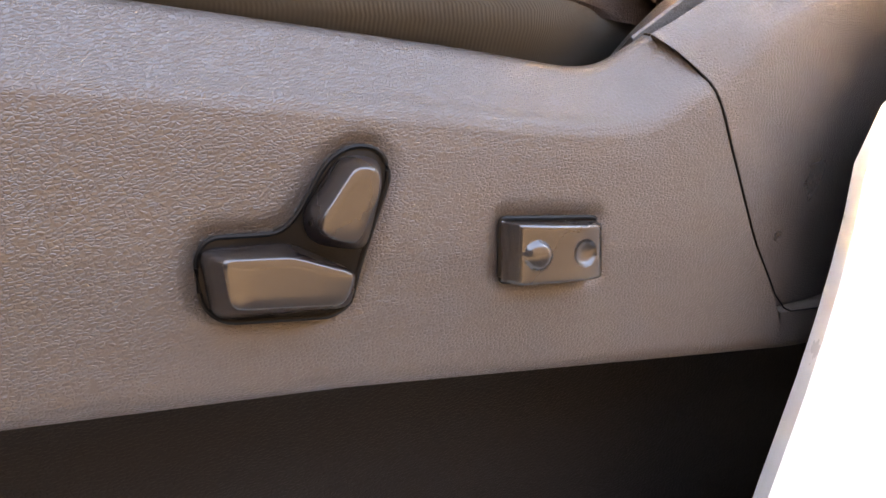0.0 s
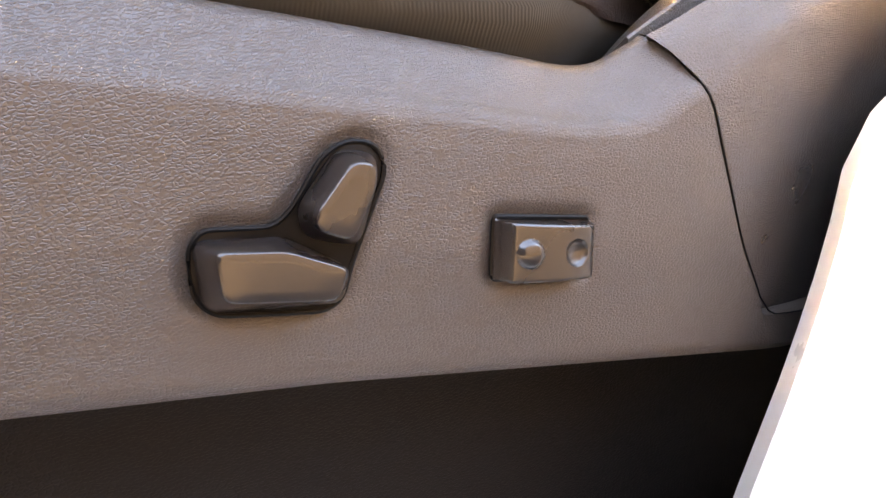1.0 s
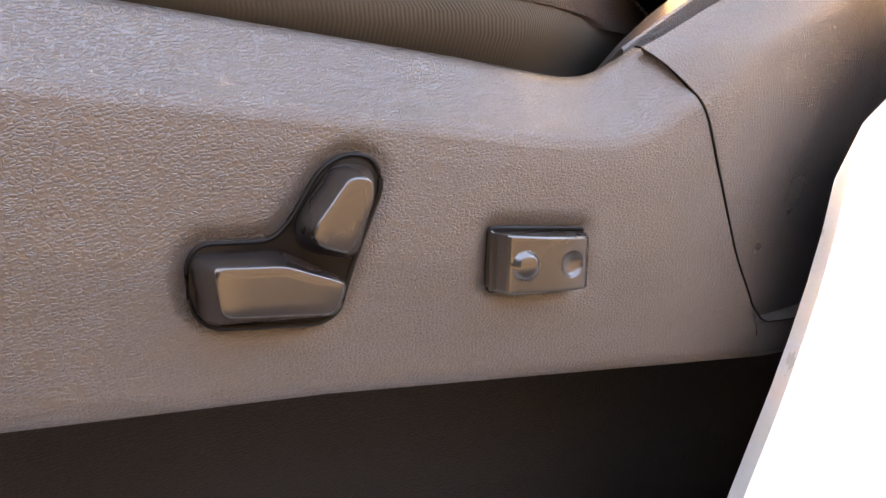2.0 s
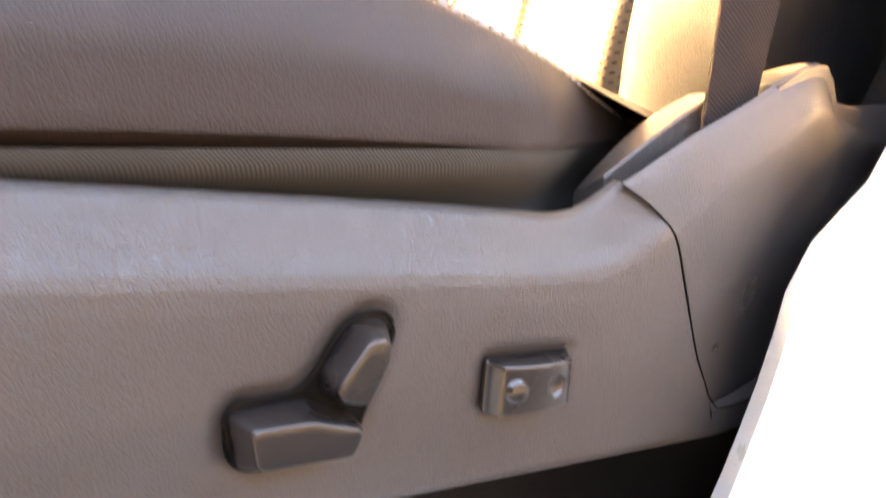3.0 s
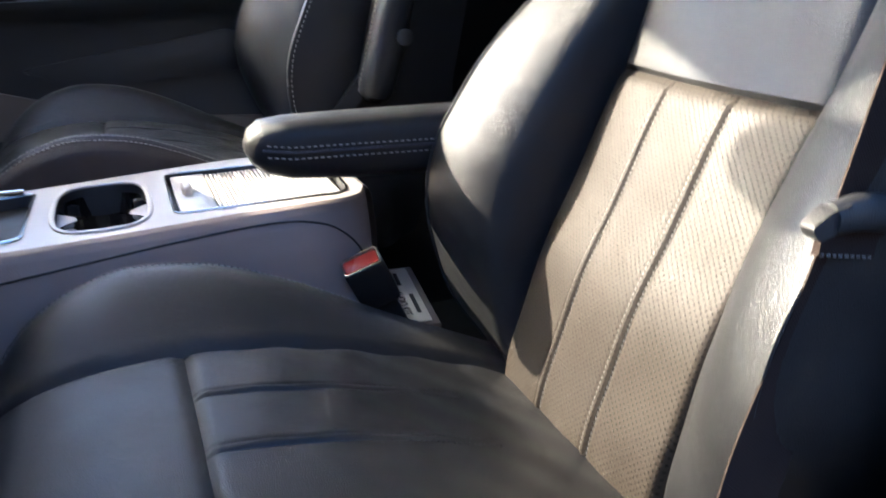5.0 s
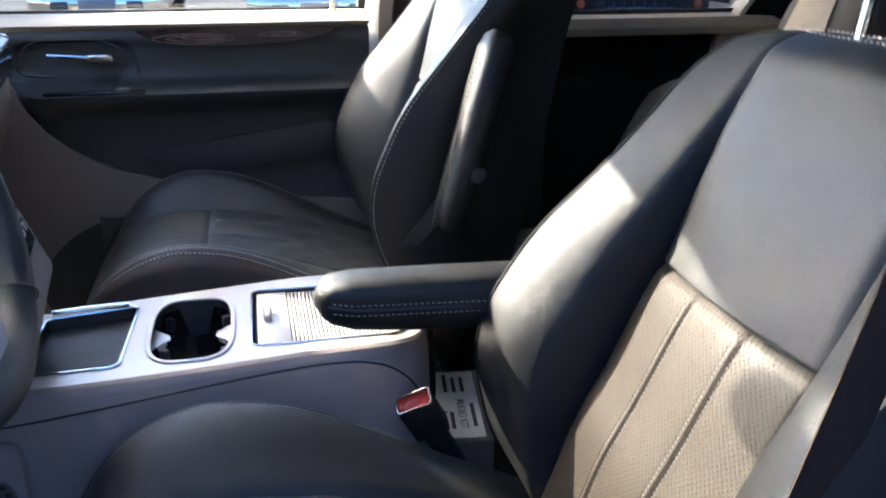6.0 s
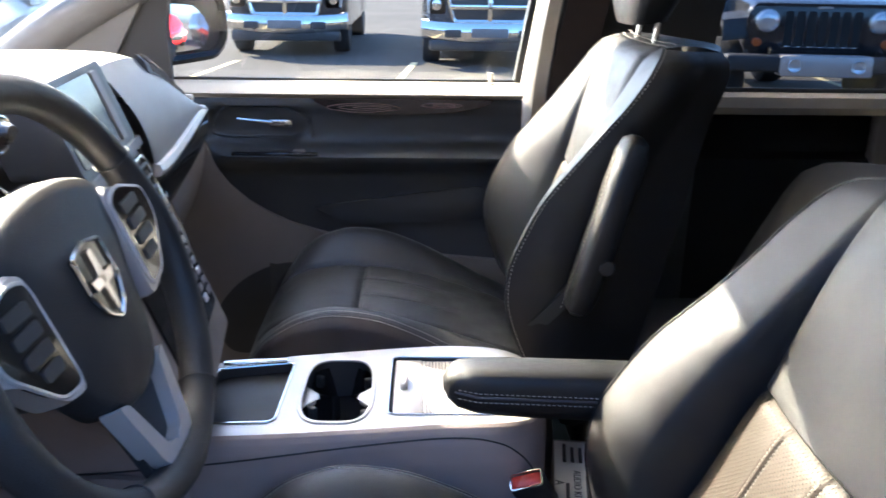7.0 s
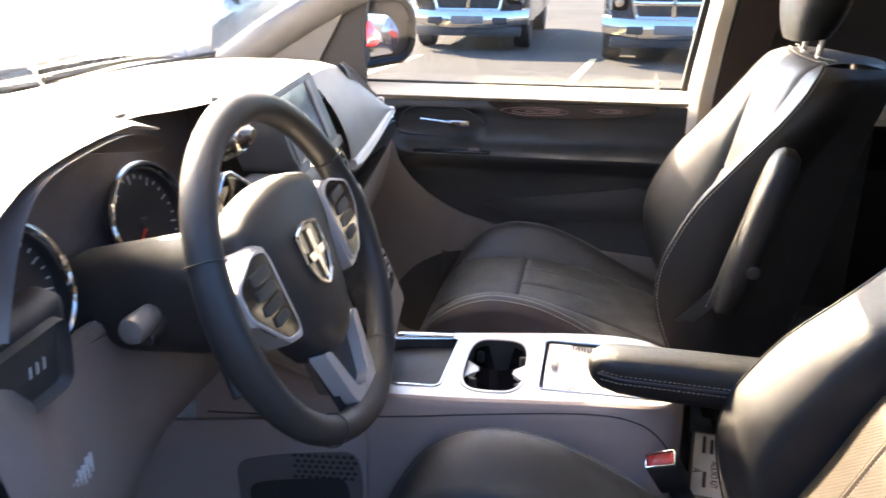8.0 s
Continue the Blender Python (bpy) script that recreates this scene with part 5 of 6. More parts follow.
    # driver side fascia under the dials
    def fascia(a, b):
        y = -0.79 + 0.66 * b
        z = 1.115 + 0.06 * step(-0.67, -0.75, y) - 0.28 * a
        low = 0.10 * step(-0.42, -0.62, y) + 0.0 * b
        z -= a * low
        return (-0.525 + 0.05 * math.sin(math.pi * min(1, a * 1.1)) + 0.05 * step(-0.5, -0.78, y) - 0.10 * a ** 3, y, z)
    part("knee_panel", grid(24, 36, fascia), DASHDK, d, "dark brown-grey knee panel")
    part("cluster_sill", tube([(-0.528, -0.69, 1.110), (-0.525, -0.62, 1.106), (-0.525, -0.46, 1.100), (-0.53, -0.25, 1.108)], 0.012, 8), DASHDK, d)
    # headlamp switch pod
    pod = part("lamp_switch_pod", moved(rbox(-0.03, -0.075, -0.050, 0.006, 0.075, 0.050, 0.012, 3), pose(-0.476, -0.735, 1.150, 8, 10, -6)), WHEELDK, d)
    part("lamp_switch", moved(rbox(0.004, -0.062, -0.036, 0.0085, 0.062, 0.036, 0.012, 3), pose(-0.476, -0.735, 1.150, 8, 10, -6)), BLACK, pod)
    for k in range(3):
        part("icon_bar", moved(rbox(0.0085, 0.020 + 0.008 * k, -0.006, 0.0092, 0.0215 + 0.008 * k, 0.006, 0.0), pose(-0.476, -0.735, 1.150, 8, 10, -6)), TICK, pod, smooth=False)
    # pale slits low on the knee panel
    for k in range(6):
        part("label_bar", rbox(-0.4475 - 0.0029 * k, -0.712 + 0.010 * k, 1.022 + 0.0015 * (k % 3), -0.4445 - 0.0029 * k, -0.7105 + 0.010 * k, 1.046 - 0.002 * (k % 2), 0.0), TICK, d, smooth=False)
    # shifter on the dash
    gate = [(-0.405, 1.250), (-0.35, 1.222), (-0.305, 1.186), (-0.33, 1.170), (-0.40, 1.185), (-0.43, 1.222)]
    part("shifter_panel", facebox(-0.36, -0.262, 1.05, 1.205, -0.10, -0.045, 0.02), BLACK, d)
    sh = part("shifter_gate", prism([(y, z) for y, z in rounded(gate, 0.015)], 0.012, "x", -0.437, 0.003), GLOSS, d, "gloss black shifter plate edged in chrome")
    part("gate_ring", rim(rounded(gate, 0.015), 0.0018, 0.0018, "x", -0.4245), CHROME, sh)
    rings = []
    for k in range(9):
        t = k / 8
        sc = math.sin(math.pi * (0.1 + 0.85 * t)) ** 0.6
        rings.append([(-0.490 + 0.080 * t, -0.325 - 0.03 * t + a * sc, 1.250 + 0.030 * t + b * sc) for a, b in oval(0, 0, 0.028, 0.020, 18)])
    part("shift_knob", loft(rings), SATIN, sh)
    part("knob_ring", tube([(-0.424, -0.352 + a, 1.277 + b) for a, b in oval(0, 0, 0.022, 0.016, 24)], 0.002, 6, closed=True), CHROME, sh)
    return d


build_dash()


# ---- steering wheel ----
def build_wheel():
    n = Vector((0.933, -0.050, 0.355)).normalized()
    r = Vector((0.054, 0.998, 0.0)).normalized()
    u = n.cross(r).normalized()
    rot = radians(5)
    r, u = r * math.cos(rot) + u * math.sin(rot), u * math.cos(rot) - r * math.sin(rot)
    c = Vector((-0.316, -0.455, 1.166)) + u * 0.002 - r * 0.012
    w = thing("steering_wheel", c, "dark leather steering wheel with silver spokes and badge", "steering wheel")

    def Q(a, b, h):
        return c + r * a + u * b + n * h
    ring = []
    for k in range(72):
        t = k * math.tau / 72
        R = 0.173
        thick = 0.0155 + 0.002 * math.cos(2 * t) ** 8
        ring.append((R * math.cos(t), R * math.sin(t), thick))
    rings = []
    for a, b, th in ring + ring[:1]:
        rad = Vector((a, b, 0)).normalized()
        rings.append([Q(a + rad.x * th * math.cos(j * math.tau / 14), b + rad.y * th * math.cos(j * math.tau / 14), 1.12 * th * math.sin(j * math.tau / 14)) for j in range(14)])
    bm = loft(rings, caps=False)
    bmesh.ops.remove_doubles(bm, verts=bm.verts[:], dist=1e-6)
    part("rim", bm, WHEELDK, w, "dark grey leather rim")
    for t in (radians(25), radians(155), radians(-58), radians(-122)):
        part("rim_seam", tube([Q((0.173 + 0.0168 * math.cos(j * math.tau / 20)) * math.cos(t), (0.173 + 0.0168 * math.cos(j * math.tau / 20)) * math.sin(t), 0.0185 * math.sin(j * math.tau / 20)) for j in range(20)], 0.0009, 5, closed=True), BLACK, w)
    # airbag cover
    out = [(-0.105, 0.055), (-0.10, 0.082), (-0.05, 0.098), (0.0, 0.102), (0.05, 0.098), (0.10, 0.082), (0.105, 0.055), (0.082, 0.0), (0.066, -0.055), (0.045, -0.088), (0.0, -0.098), (-0.045, -0.088), (-0.066, -0.055), (-0.082, 0.0)]
    out = rounded(out, 0.02, 4)
    rings = []
    for sc, h in ((0.90, -0.040), (0.99, -0.03), (1.0, -0.016), (0.985, -0.004), (0.94, 0.004), (0.8, 0.010), (0.5, 0.015), (0.2, 0.017), (0.02, 0.0172)):
        rings.append([Q(a * sc, (b - 0.005) * sc, h) for a, b in out])
    hub = part("airbag_cover", loft(rings), WHEELDK, w, "dark grey airbag cover")
    seam = [Q(a * 0.93, b * 0.93, 0.0060) for a, b in ((-0.10, 0.055), (-0.06, 0.066), (0.0, 0.072), (0.06, 0.066), (0.10, 0.055))]
    part("cover_seam", tube(smooth_path(seam, 6), 0.0022, 6), BLACK, hub)
    # shield badge, a plain shape
    sh = [(-0.026, 0.030), (0.0, 0.036), (0.026, 0.030), (0.027, -0.004), (0.016, -0.024), (0.0, -0.034), (-0.016, -0.024), (-0.027, -0.004)]
    part("badge_plate", loft([[Q(a, b + 0.008, h) for a, b in sh] for h in (0.0145, 0.0185)]), GLOSS, hub, "small silver shield badge")
    part("badge_rim", tube([Q(a, b + 0.008, 0.0195) for a, b in rounded(sh, 0.005, 3)], 0.0022, 6, closed=True), CHROME, hub)
    part("badge_bar", loft([[Q(a, b + 0.008, h) for a, b in ((-0.004, 0.028), (0.004, 0.028), (0.005, 0.006), (0.003, -0.026), (-0.003, -0.026), (-0.005, 0.006))] for h in (0.018, 0.0215)]), CHROME, hub)
    part("badge_bar", loft([[Q(a, b + 0.008, h) for a, b in ((-0.02, 0.006), (0.02, 0.006), (0.017, -0.003), (-0.017, -0.003))] for h in (0.018, 0.0215)]), CHROME, hub)
    # side spokes with button pads
    for sg in (1, -1):
        o = [(0.078, 0.058), (0.098, 0.064), (0.130, 0.050), (0.170, 0.036), (0.170, 0.014), (0.138, -0.004), (0.108, -0.040), (0.078, -0.046)]
        o = rounded([(sg * a, b) for a, b in o], 0.010, 3)
        sp = part("side_spoke", loft([[Q(a, b, h) for a, b in o] for h in (-0.014, 0.004)] + [[Q(a * 0.985 + sg * 0.0018, b * 0.95, 0.012) for a, b in o]]), SILVER, w, "silver spoke with switch pad")
        pad = rounded([(sg * a, b) for a, b in ((0.083, 0.051), (0.109, 0.057), (0.154, 0.040), (0.153, 0.011), (0.113, -0.032), (0.083, -0.036))], 0.010, 3)
        pd = part("button_pad", loft([[Q(a, b, h) for a, b in pad] for h in (0.008, 0.0150)]), GLOSS, sp)
        part("pad_ring", tube([Q(a, b, 0.0135) for a, b in pad], 0.0022, 6, closed=True), SILVER, sp)
        for k in range(4):
            z0 = -0.016 + 0.0155 * k
            part("button", loft([[Q(sg * a, b, h) for a, b in rounded([(0.096, z0), (0.122 + 0.009 * (k > 0), z0 + 0.002), (0.122 + 0.009 * (k > 0), z0 + 0.0125), (0.096, z0 + 0.0115)], 0.003, 2)] for h in (0.014, 0.017)]), BLACK, sp)
    # forked lower spoke
    for sg in (1, -1):
        o = [(sg * a, b) for a, b in ((0.040, -0.086), (0.055, -0.080), (0.036, -0.150), (0.026, -0.161), (0.0003, -0.163), (0.0003, -0.148), (0.017, -0.145))]
        part("lower_spoke", loft([[Q(a, b, h) for a, b in rounded(o, 0.006, 3)] for h in (-0.012, 0.002)] + [[Q(a * 0.985, b * 0.992, 0.008) for a, b in rounded(o, 0.006, 3)]]), SILVER, w, "silver lower spoke")
    part("spoke_core", loft([[Q(a, b, h) for a, b in rounded([(-0.05, -0.07), (0.05, -0.07), (0.034, -0.172), (-0.034, -0.172)], 0.006, 3)] for h in (-0.016, -0.006)]), BLACK, w)
    # column
    ax = Vector((-0.977, 0.0, -0.13)).normalized()
    rings = []
    for s, rr in ((0.012, 0.060), (0.04, 0.075), (0.10, 0.075), (0.16, 0.07), (0.26, 0.06)):
        p = c + ax * s + Vector((0, 0, -0.02))
        rings.append([p + Vector((0, a, b)) for a, b in oval(0, 0, rr, rr * 0.85, 24, 2.6)])
    col = thing("steering_column", c + ax * 0.2, "dark plastic steering column shroud with a stalk", "steering column")
    part("shroud", loft(rings), WHEELDK, col)
    part("stalk", tube(smooth_path([(-0.43, -0.50, 1.13), (-0.445, -0.535, 1.122), (-0.45, -0.565, 1.115)], 5), 0.009, 10), BLACK, col)
    rings = []
    for t, rr in ((0, 0.010), (0.15, 0.0140), (0.8, 0.0150), (0.95, 0.013), (1.0, 0.008)):
        rings.append([(-0.457 + a, -0.530 - 0.05 * t, 1.127 + b) for a, b in oval(0, 0, rr, rr, 18)])
    part("stalk_knob", loft(rings), DASH, col, "grey stalk knob")
    part("tilt_lever", tube([(-0.40, -0.50, 1.06), (-0.38, -0.515, 1.03)], 0.006, 8), BLACK, col)


build_wheel()


# ---- centre console ----
def build_console():
    k = thing("centre_console", (-0.1, 0.0, 0.42), "silver-topped grey centre console with cup holders and tray", "centre console")
    # deck outline; openings are cut by building the deck as strips around them
    NEAR = [(-0.62, -0.130), (-0.42, -0.128), (-0.30, -0.122), (-0.026, -0.095), (0.045, -0.0935), (0.08, -0.0885), (0.105, -0.076), (0.125, -0.052), (0.138, -0.015)]
    FAR = [(-0.62, 0.13), (-0.42, 0.10), (-0.347, 0.094), (-0.22, 0.128), (-0.027, 0.157), (0.06, 0.152), (0.11, 0.135), (0.132, 0.105), (0.138, 0.06)]

    def deck_z(x):
        return 0.835 + 0.20 * step(-0.36, -0.62, x) * 0.35 + 0.002 * math.sin(x * 9) - 1.3 * max(0.0, x - 0.045) ** 2

    bm = bmesh.new()
    holes = {"bin": rounded([(-0.352, -0.094), (-0.243, -0.086), (-0.238, 0.098), (-0.352, 0.072)], 0.014, 4),
             "cups": oval(-0.164, 0.010, 0.052, 0.098, 36, 3.4),
             "tray": rounded([(-0.090, -0.066), (0.09, -0.070), (0.112, -0.045), (0.122, 0.118), (-0.088, 0.118)], 0.016, 4)}
    # deck as a filled outline with holes
    near = [(x, curve1(x, NEAR)) for x in [-0.62 + 0.758 * i / 60 for i in range(61)]]
    far = [(x, curve1(x, FAR)) for x in [0.138 - 0.758 * i / 60 for i in range(61)]]
    outer = near + far
    loops = [outer] + list(holes.values())
    edges = []
    for lp in loops:
        vs = [bm.verts.new((x, y, deck_z(x))) for x, y in lp]
        for i in range(len(vs)):
            if (vs[i].co - vs[i - 1].co).length > 1e-6:
                edges.append(bm.edges.new((vs[i - 1], vs[i])))
    bmesh.ops.triangle_fill(bm, use_beauty=True, use_dissolve=False, edges=edges)
    part("deck", bm, SILVER, k, "silver painted top deck", smooth=False)
    # walls of the openings
    for nm, depth, m in (("bin", 0.035, BLACK), ("cups", 0.07, BLACK), ("tray", 0.012, BLACK)):
        lp = holes[nm]
        cx, cy = sum(p[0] for p in lp) / len(lp), sum(p[1] for p in lp) / len(lp)
        rings = [[(x, y, deck_z(x)) for x, y in lp], [(cx + (x - cx) * 0.985, cy + (y - cy) * 0.985, deck_z(x) - 0.004) for x, y in lp], [(cx + (x - cx) * 0.97, cy + (y - cy) * 0.97, deck_z(x) - depth) for x, y in lp], [(cx + (x - cx) * 0.02, cy + (y - cy) * 0.02, deck_z(cx) - depth) for x, y in lp]]
        part(nm + "_well", loft(rings, caps=False), m, k)
    b = holes["bin"]
    part("bin_flap", prism([(-0.349 + (x + 0.352) * 0.96, 0.002 + (y - 0.002) * 0.95) for x, y in b], 0.006, "z", 0.815, 0.001), WHEELDK, k, "brown-grey bin lid")
    part("bin_rim", tube([(x, y, deck_z(x) + 0.001) for x, y in b], 0.0024, 8, closed=True, squash=0.8), CHROME, k, "chrome bin rim")
    part("bin_bar", tube([(-0.345, 0.080, 0.842), (-0.30, 0.086, 0.842), (-0.25, 0.094, 0.840)], 0.007, 8, squash=0.5), CHROME, k)
    c = holes["cups"]
    part("cup_rim", tube([(x, y, deck_z(x) + 0.0005) for x, y in c], 0.0035, 8, closed=True, squash=0.7), SILVER, k)
    # two round cups with webs between them
    for cy in (-0.040, 0.060):
        rings = [[(-0.164 + rr * math.cos(t * math.tau / 32), cy + rr * math.sin(t * math.tau / 32), z) for t in range(32)] for rr, z in ((0.050, 0.822), (0.046, 0.770), (0.043, 0.766), (0.001, 0.766))]
        cu = part("cup", loft(rings, caps=False), GLOSS, k, "dark round cup holder")
        for t in (0.4, 2.5):
            part("grip_tab", moved(rbox(-0.006, -0.005, -0.020, 0.006, 0.005, 0.0, 0.003, 2), pose(-0.164 + 0.044 * math.cos(t), cy + 0.042 * math.sin(t), 0.818, 0, 0, math.degrees(t))), BLACK, cu)
    for sx in (-1, 1):
        web = [(-0.164 + sx * a, 0.010 + bb) for a, bb in ((0.051, 0.034), (0.030, 0.010), (0.028, 0.0), (0.030, -0.010), (0.051, -0.034))]
        part("cup_web", prism(web, 0.005, "z", 0.816, 0.001), SILVER, k)
    tr = holes["tray"]
    part("tray_rim", tube([(x, y, deck_z(x) + 0.001) for x, y in tr], 0.0015, 8, closed=True, squash=0.8), CHROME, k, "chrome tray rim")
    lid = part("tambour_lid", rbox(-0.082, -0.060, 0.824, -0.040, 0.112, 0.832, 0.002), SILVER, k, "ribbed sliding tray cover")
    slat = rbox(-0.0019, -0.060, -0.003, 0.0019, 0.111, 0.0022, 0.0010, 2)
    first = part("slat", slat, SILVER, lid)
    first.location = (-0.0368, 0, 0.8285)
    for i in range(1, 28):
        o = first.copy()
        scene.collection.objects.link(o)
        o.location = (-0.0368 + 0.0051 * i, 0.0, 0.8285)
    part("pull", loft([[(-0.068 + a, 0.028 + bb, z) for a, bb in oval(0, 0, 0.006, 0.018, 20, 3)] for z in (0.831, 0.840)] + [[(-0.068 + a, 0.028 + bb, 0.8425) for a, bb in oval(0, 0, 0.004, 0.015, 20, 3)]]), SILVER, lid)

    # side wall with shoulder, groove and lower skirt
    GR = [(-0.70, 0.79), (-0.55, 0.795), (-0.324, 0.804), (-0.185, 0.813), (-0.026, 0.821), (0.04, 0.820), (0.075, 0.810), (0.105, 0.782), (0.122, 0.745), (0.126, 0.70), (0.128, 0.40)]

    def wall(a, b, far):
        x = -0.62 + 0.758 * a
        y0 = curve1(x, FAR) if far else curve1(x, NEAR)
        sg = 1 if far else -1
        z0 = deck_z(x)
        prof = [(0.0, 0.0), (0.006, -0.003), (0.0115, -0.010), (0.017, -0.022), (0.024, -0.05), (0.030, -0.12), (0.033, -0.25), (0.034, -0.40)]
        q = b * 7
        i = min(6, int(q))
        o = prof[i][0] + (prof[i + 1][0] - prof[i][0]) * (q - i)
        z = z0 + prof[i][1] + (prof[i + 1][1] - prof[i][1]) * (q - i)
        return (x, y0 + sg * o, z)
    part("side_wall", grid(70, 42, lambda a, b: wall(a, b, False)), CONSIDE, k)
    part("side_wall", grid(70, 42, lambda a, b: wall(a, b, True)), CONSIDE, k)
    rear = [near[-1], (0.1385, -0.01), (0.1385, 0.03), far[0]]
    part("rear_wall", loft([[(x + o, y, deck_z(x) + z) for x, y in rear] for o, z in ((0, 0), (0.006, -0.004), (0.010, -0.012), (0.014, -0.05), (0.016, -0.41))], closed=False, caps=False), CONSIDE, k)

    def on_wall(x, z):
        y0, z0 = curve1(x, NEAR), deck_z(x)
        dz = z - z0
        prof = [(0.0, 0.0), (0.006, -0.003), (0.0115, -0.010), (0.017, -0.022), (0.024, -0.05), (0.030, -0.12), (0.033, -0.25), (0.034, -0.40)]
        for (o0, h0), (o1, h1) in zip(prof, prof[1:]):
            if h1 <= dz <= h0:
                return y0 - (o0 + (o1 - o0) * (dz - h0) / (h1 - h0))
        return y0 - 0.034
    g = [(x, on_wall(x, z) - 0.0006, z) for x, z in [(-0.60 + 0.02 * i, curve1(-0.60 + 0.02 * i, GR)) for i in range(33)] + [(0.07, 0.812), (0.09, 0.798), (0.105, 0.780), (0.115, 0.760), (0.122, 0.735), (0.125, 0.70)]]
    part("panel_gap", tube(smooth_path(g, 3), 0.0013, 6), BLACK, k)
    # forward tunnel side with a storage pocket
    side = rounded([(-0.86, 0.42), (-0.74, 0.74), (-0.66, 0.775), (-0.45, 0.80), (-0.34, 0.79), (-0.34, 0.42)], 0.02, 3)
    part("tunnel_panel", prism(side, -0.010, "y", -0.158, 0.004), CONSIDE, k)
    pocket = rounded([(-0.545, 0.55), (-0.555, 0.715), (-0.48, 0.735), (-0.355, 0.755), (-0.345, 0.70), (-0.36, 0.55)], 0.025, 4)
    pk = part("side_pocket", prism(pocket, -0.003, "y", -0.1675, 0.001), DASHDK, k, "dark side pocket, its inner shade a flat black plate")
    # black plate laid on top stands for the shade within the pocket
    part("pocket_shade_plate", prism([(-0.45 + (a + 0.45) * 0.8, 0.63 + (bz - 0.65) * 0.72) for a, bz in pocket], -0.002, "y", -0.1702), BLACK, pk)
    mesh = bmesh.new()
    for i in range(9):
        for j in range(5):
            x, z = -0.455 + 0.0115 * i + 0.005 * (j % 2), 0.700 + 0.0095 * j + 0.0007 * i
            vs = [mesh.verts.new((x + 0.0044 * math.cos(q * math.tau / 6), -0.1716, z + 0.0036 * math.sin(q * math.tau / 6))) for q in range(6)]
            mesh.faces.new(vs)
    tagged(part("grille_mesh", mesh, BLACK, pk, smooth=False), kind="stuff")
    part("stack_foot", loft([[(-0.36, -0.10, 0.84), (-0.36, 0.10, 0.84), (-0.62, 0.11, 0.84), (-0.62, -0.12, 0.84)], [(-0.385, -0.105, 0.86), (-0.385, 0.10, 0.86), (-0.62, 0.11, 0.86), (-0.62, -0.12, 0.86)], [(-0.40, -0.11, 0.96), (-0.40, 0.09, 0.96), (-0.62, 0.11, 1.0), (-0.62, -0.12, 1.0)]]), SILVER, k)


build_console()


# ---- small loose things ----
def build_box():
    bx = thing("audio_kit_box", (0.215, 0.14, 0.42), "small box with a white printed label beside the console", "box")
    m = pose(0.222, 0.145, 0.60, 0, 0, -8)
    part("carton", moved(rbox(-0.04, -0.115, -0.18, 0.045, 0.115, 0.0, 0.003), m), GREY, bx)
    lab = part("label", moved(rbox(-0.034, -0.105, 0.0, 0.034, 0.105, 0.0012, 0.0), m), PAPER, bx, "white paper label", smooth=False)
    lettering("AUDIO KIT", 0.018, m @ pose(0.004, -0.035, 0.0018, 0, 0, -90), INK, lab)
    lettering("A", 0.022, m @ pose(-0.026, -0.03, 0.0018, 0, 0, -90), INK, lab)
    for i, (x, y, l) in enumerate(((0.012, 0.06, 0.05), (-0.002, 0.06, 0.05), (-0.016, 0.065, 0.06), (0.022, -0.04, 0.07), (-0.012, -0.055, 0.05))):
        part("label_bar", moved(rbox(x - 0.003, y - l / 2, 0.0012, x + 0.003, y + l / 2, 0.0019, 0.0), m), INK, lab, smooth=False)


build_box()


def build_rear_seat(name, x, y, w, h, label, material):
    s = thing(name, (x, y, 0.4), label, "car seat", "rear seats")
    rings = []
    for kk in range(15):
        t = kk / 14
        z = 0.62 + h * t
        half = w * (1 - 0.35 * max(0, (t - 0.7) / 0.3) ** 2.2)
        sc = math.sqrt(max(0.0, 1 - max(0, (t - 0.85) / 0.15) ** 2)) * 0.97 + 0.03
        rings.append([(x + 0.22 * t + a * sc, y + b * (half / w) * sc, z) for a, b in oval(0, 0, 0.085, w, 28, 3.2)])
    part("backrest", loft(rings), material, s)
    part("seat_cushion", rbox(x - 0.45, y - w, 0.45, x + 0.05, y + w, 0.66, 0.05, 4), material, s)
    return s


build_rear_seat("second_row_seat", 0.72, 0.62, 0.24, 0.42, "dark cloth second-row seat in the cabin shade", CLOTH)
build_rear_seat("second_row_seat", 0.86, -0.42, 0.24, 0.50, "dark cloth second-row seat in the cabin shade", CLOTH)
sunny = build_rear_seat("third_row_seat", 1.10, 0.74, 0.17, 0.64, "taupe third-row seat with a tan front panel, partly sunlit", TAUPECLOTH)
band = []
for kk in range(13):
    t = 0.1 + 0.85 * kk / 12
    sc = math.sqrt(max(0.0, 1 - max(0, (t - 0.85) / 0.15) ** 2)) * 0.97 + 0.03
    half = (1 - 0.35 * max(0, (t - 0.7) / 0.3) ** 2.2) * sc
    xf, z = 1.10 + 0.22 * t - 0.085 * sc, 0.62 + 0.64 * t
    band.append([(xf - 0.004, 0.74 + b * half, z) for b in (-0.07, -0.01, 0.04, 0.08)] + [(xf + 0.012, 0.74 + 0.098 * half, z), (xf + 0.03, 0.74 + 0.098 * half, z), (xf + 0.03, 0.74 - 0.07 * half, z)])
part("seat_panel", loft(band), BEIGE, sunny, "tan front panel")


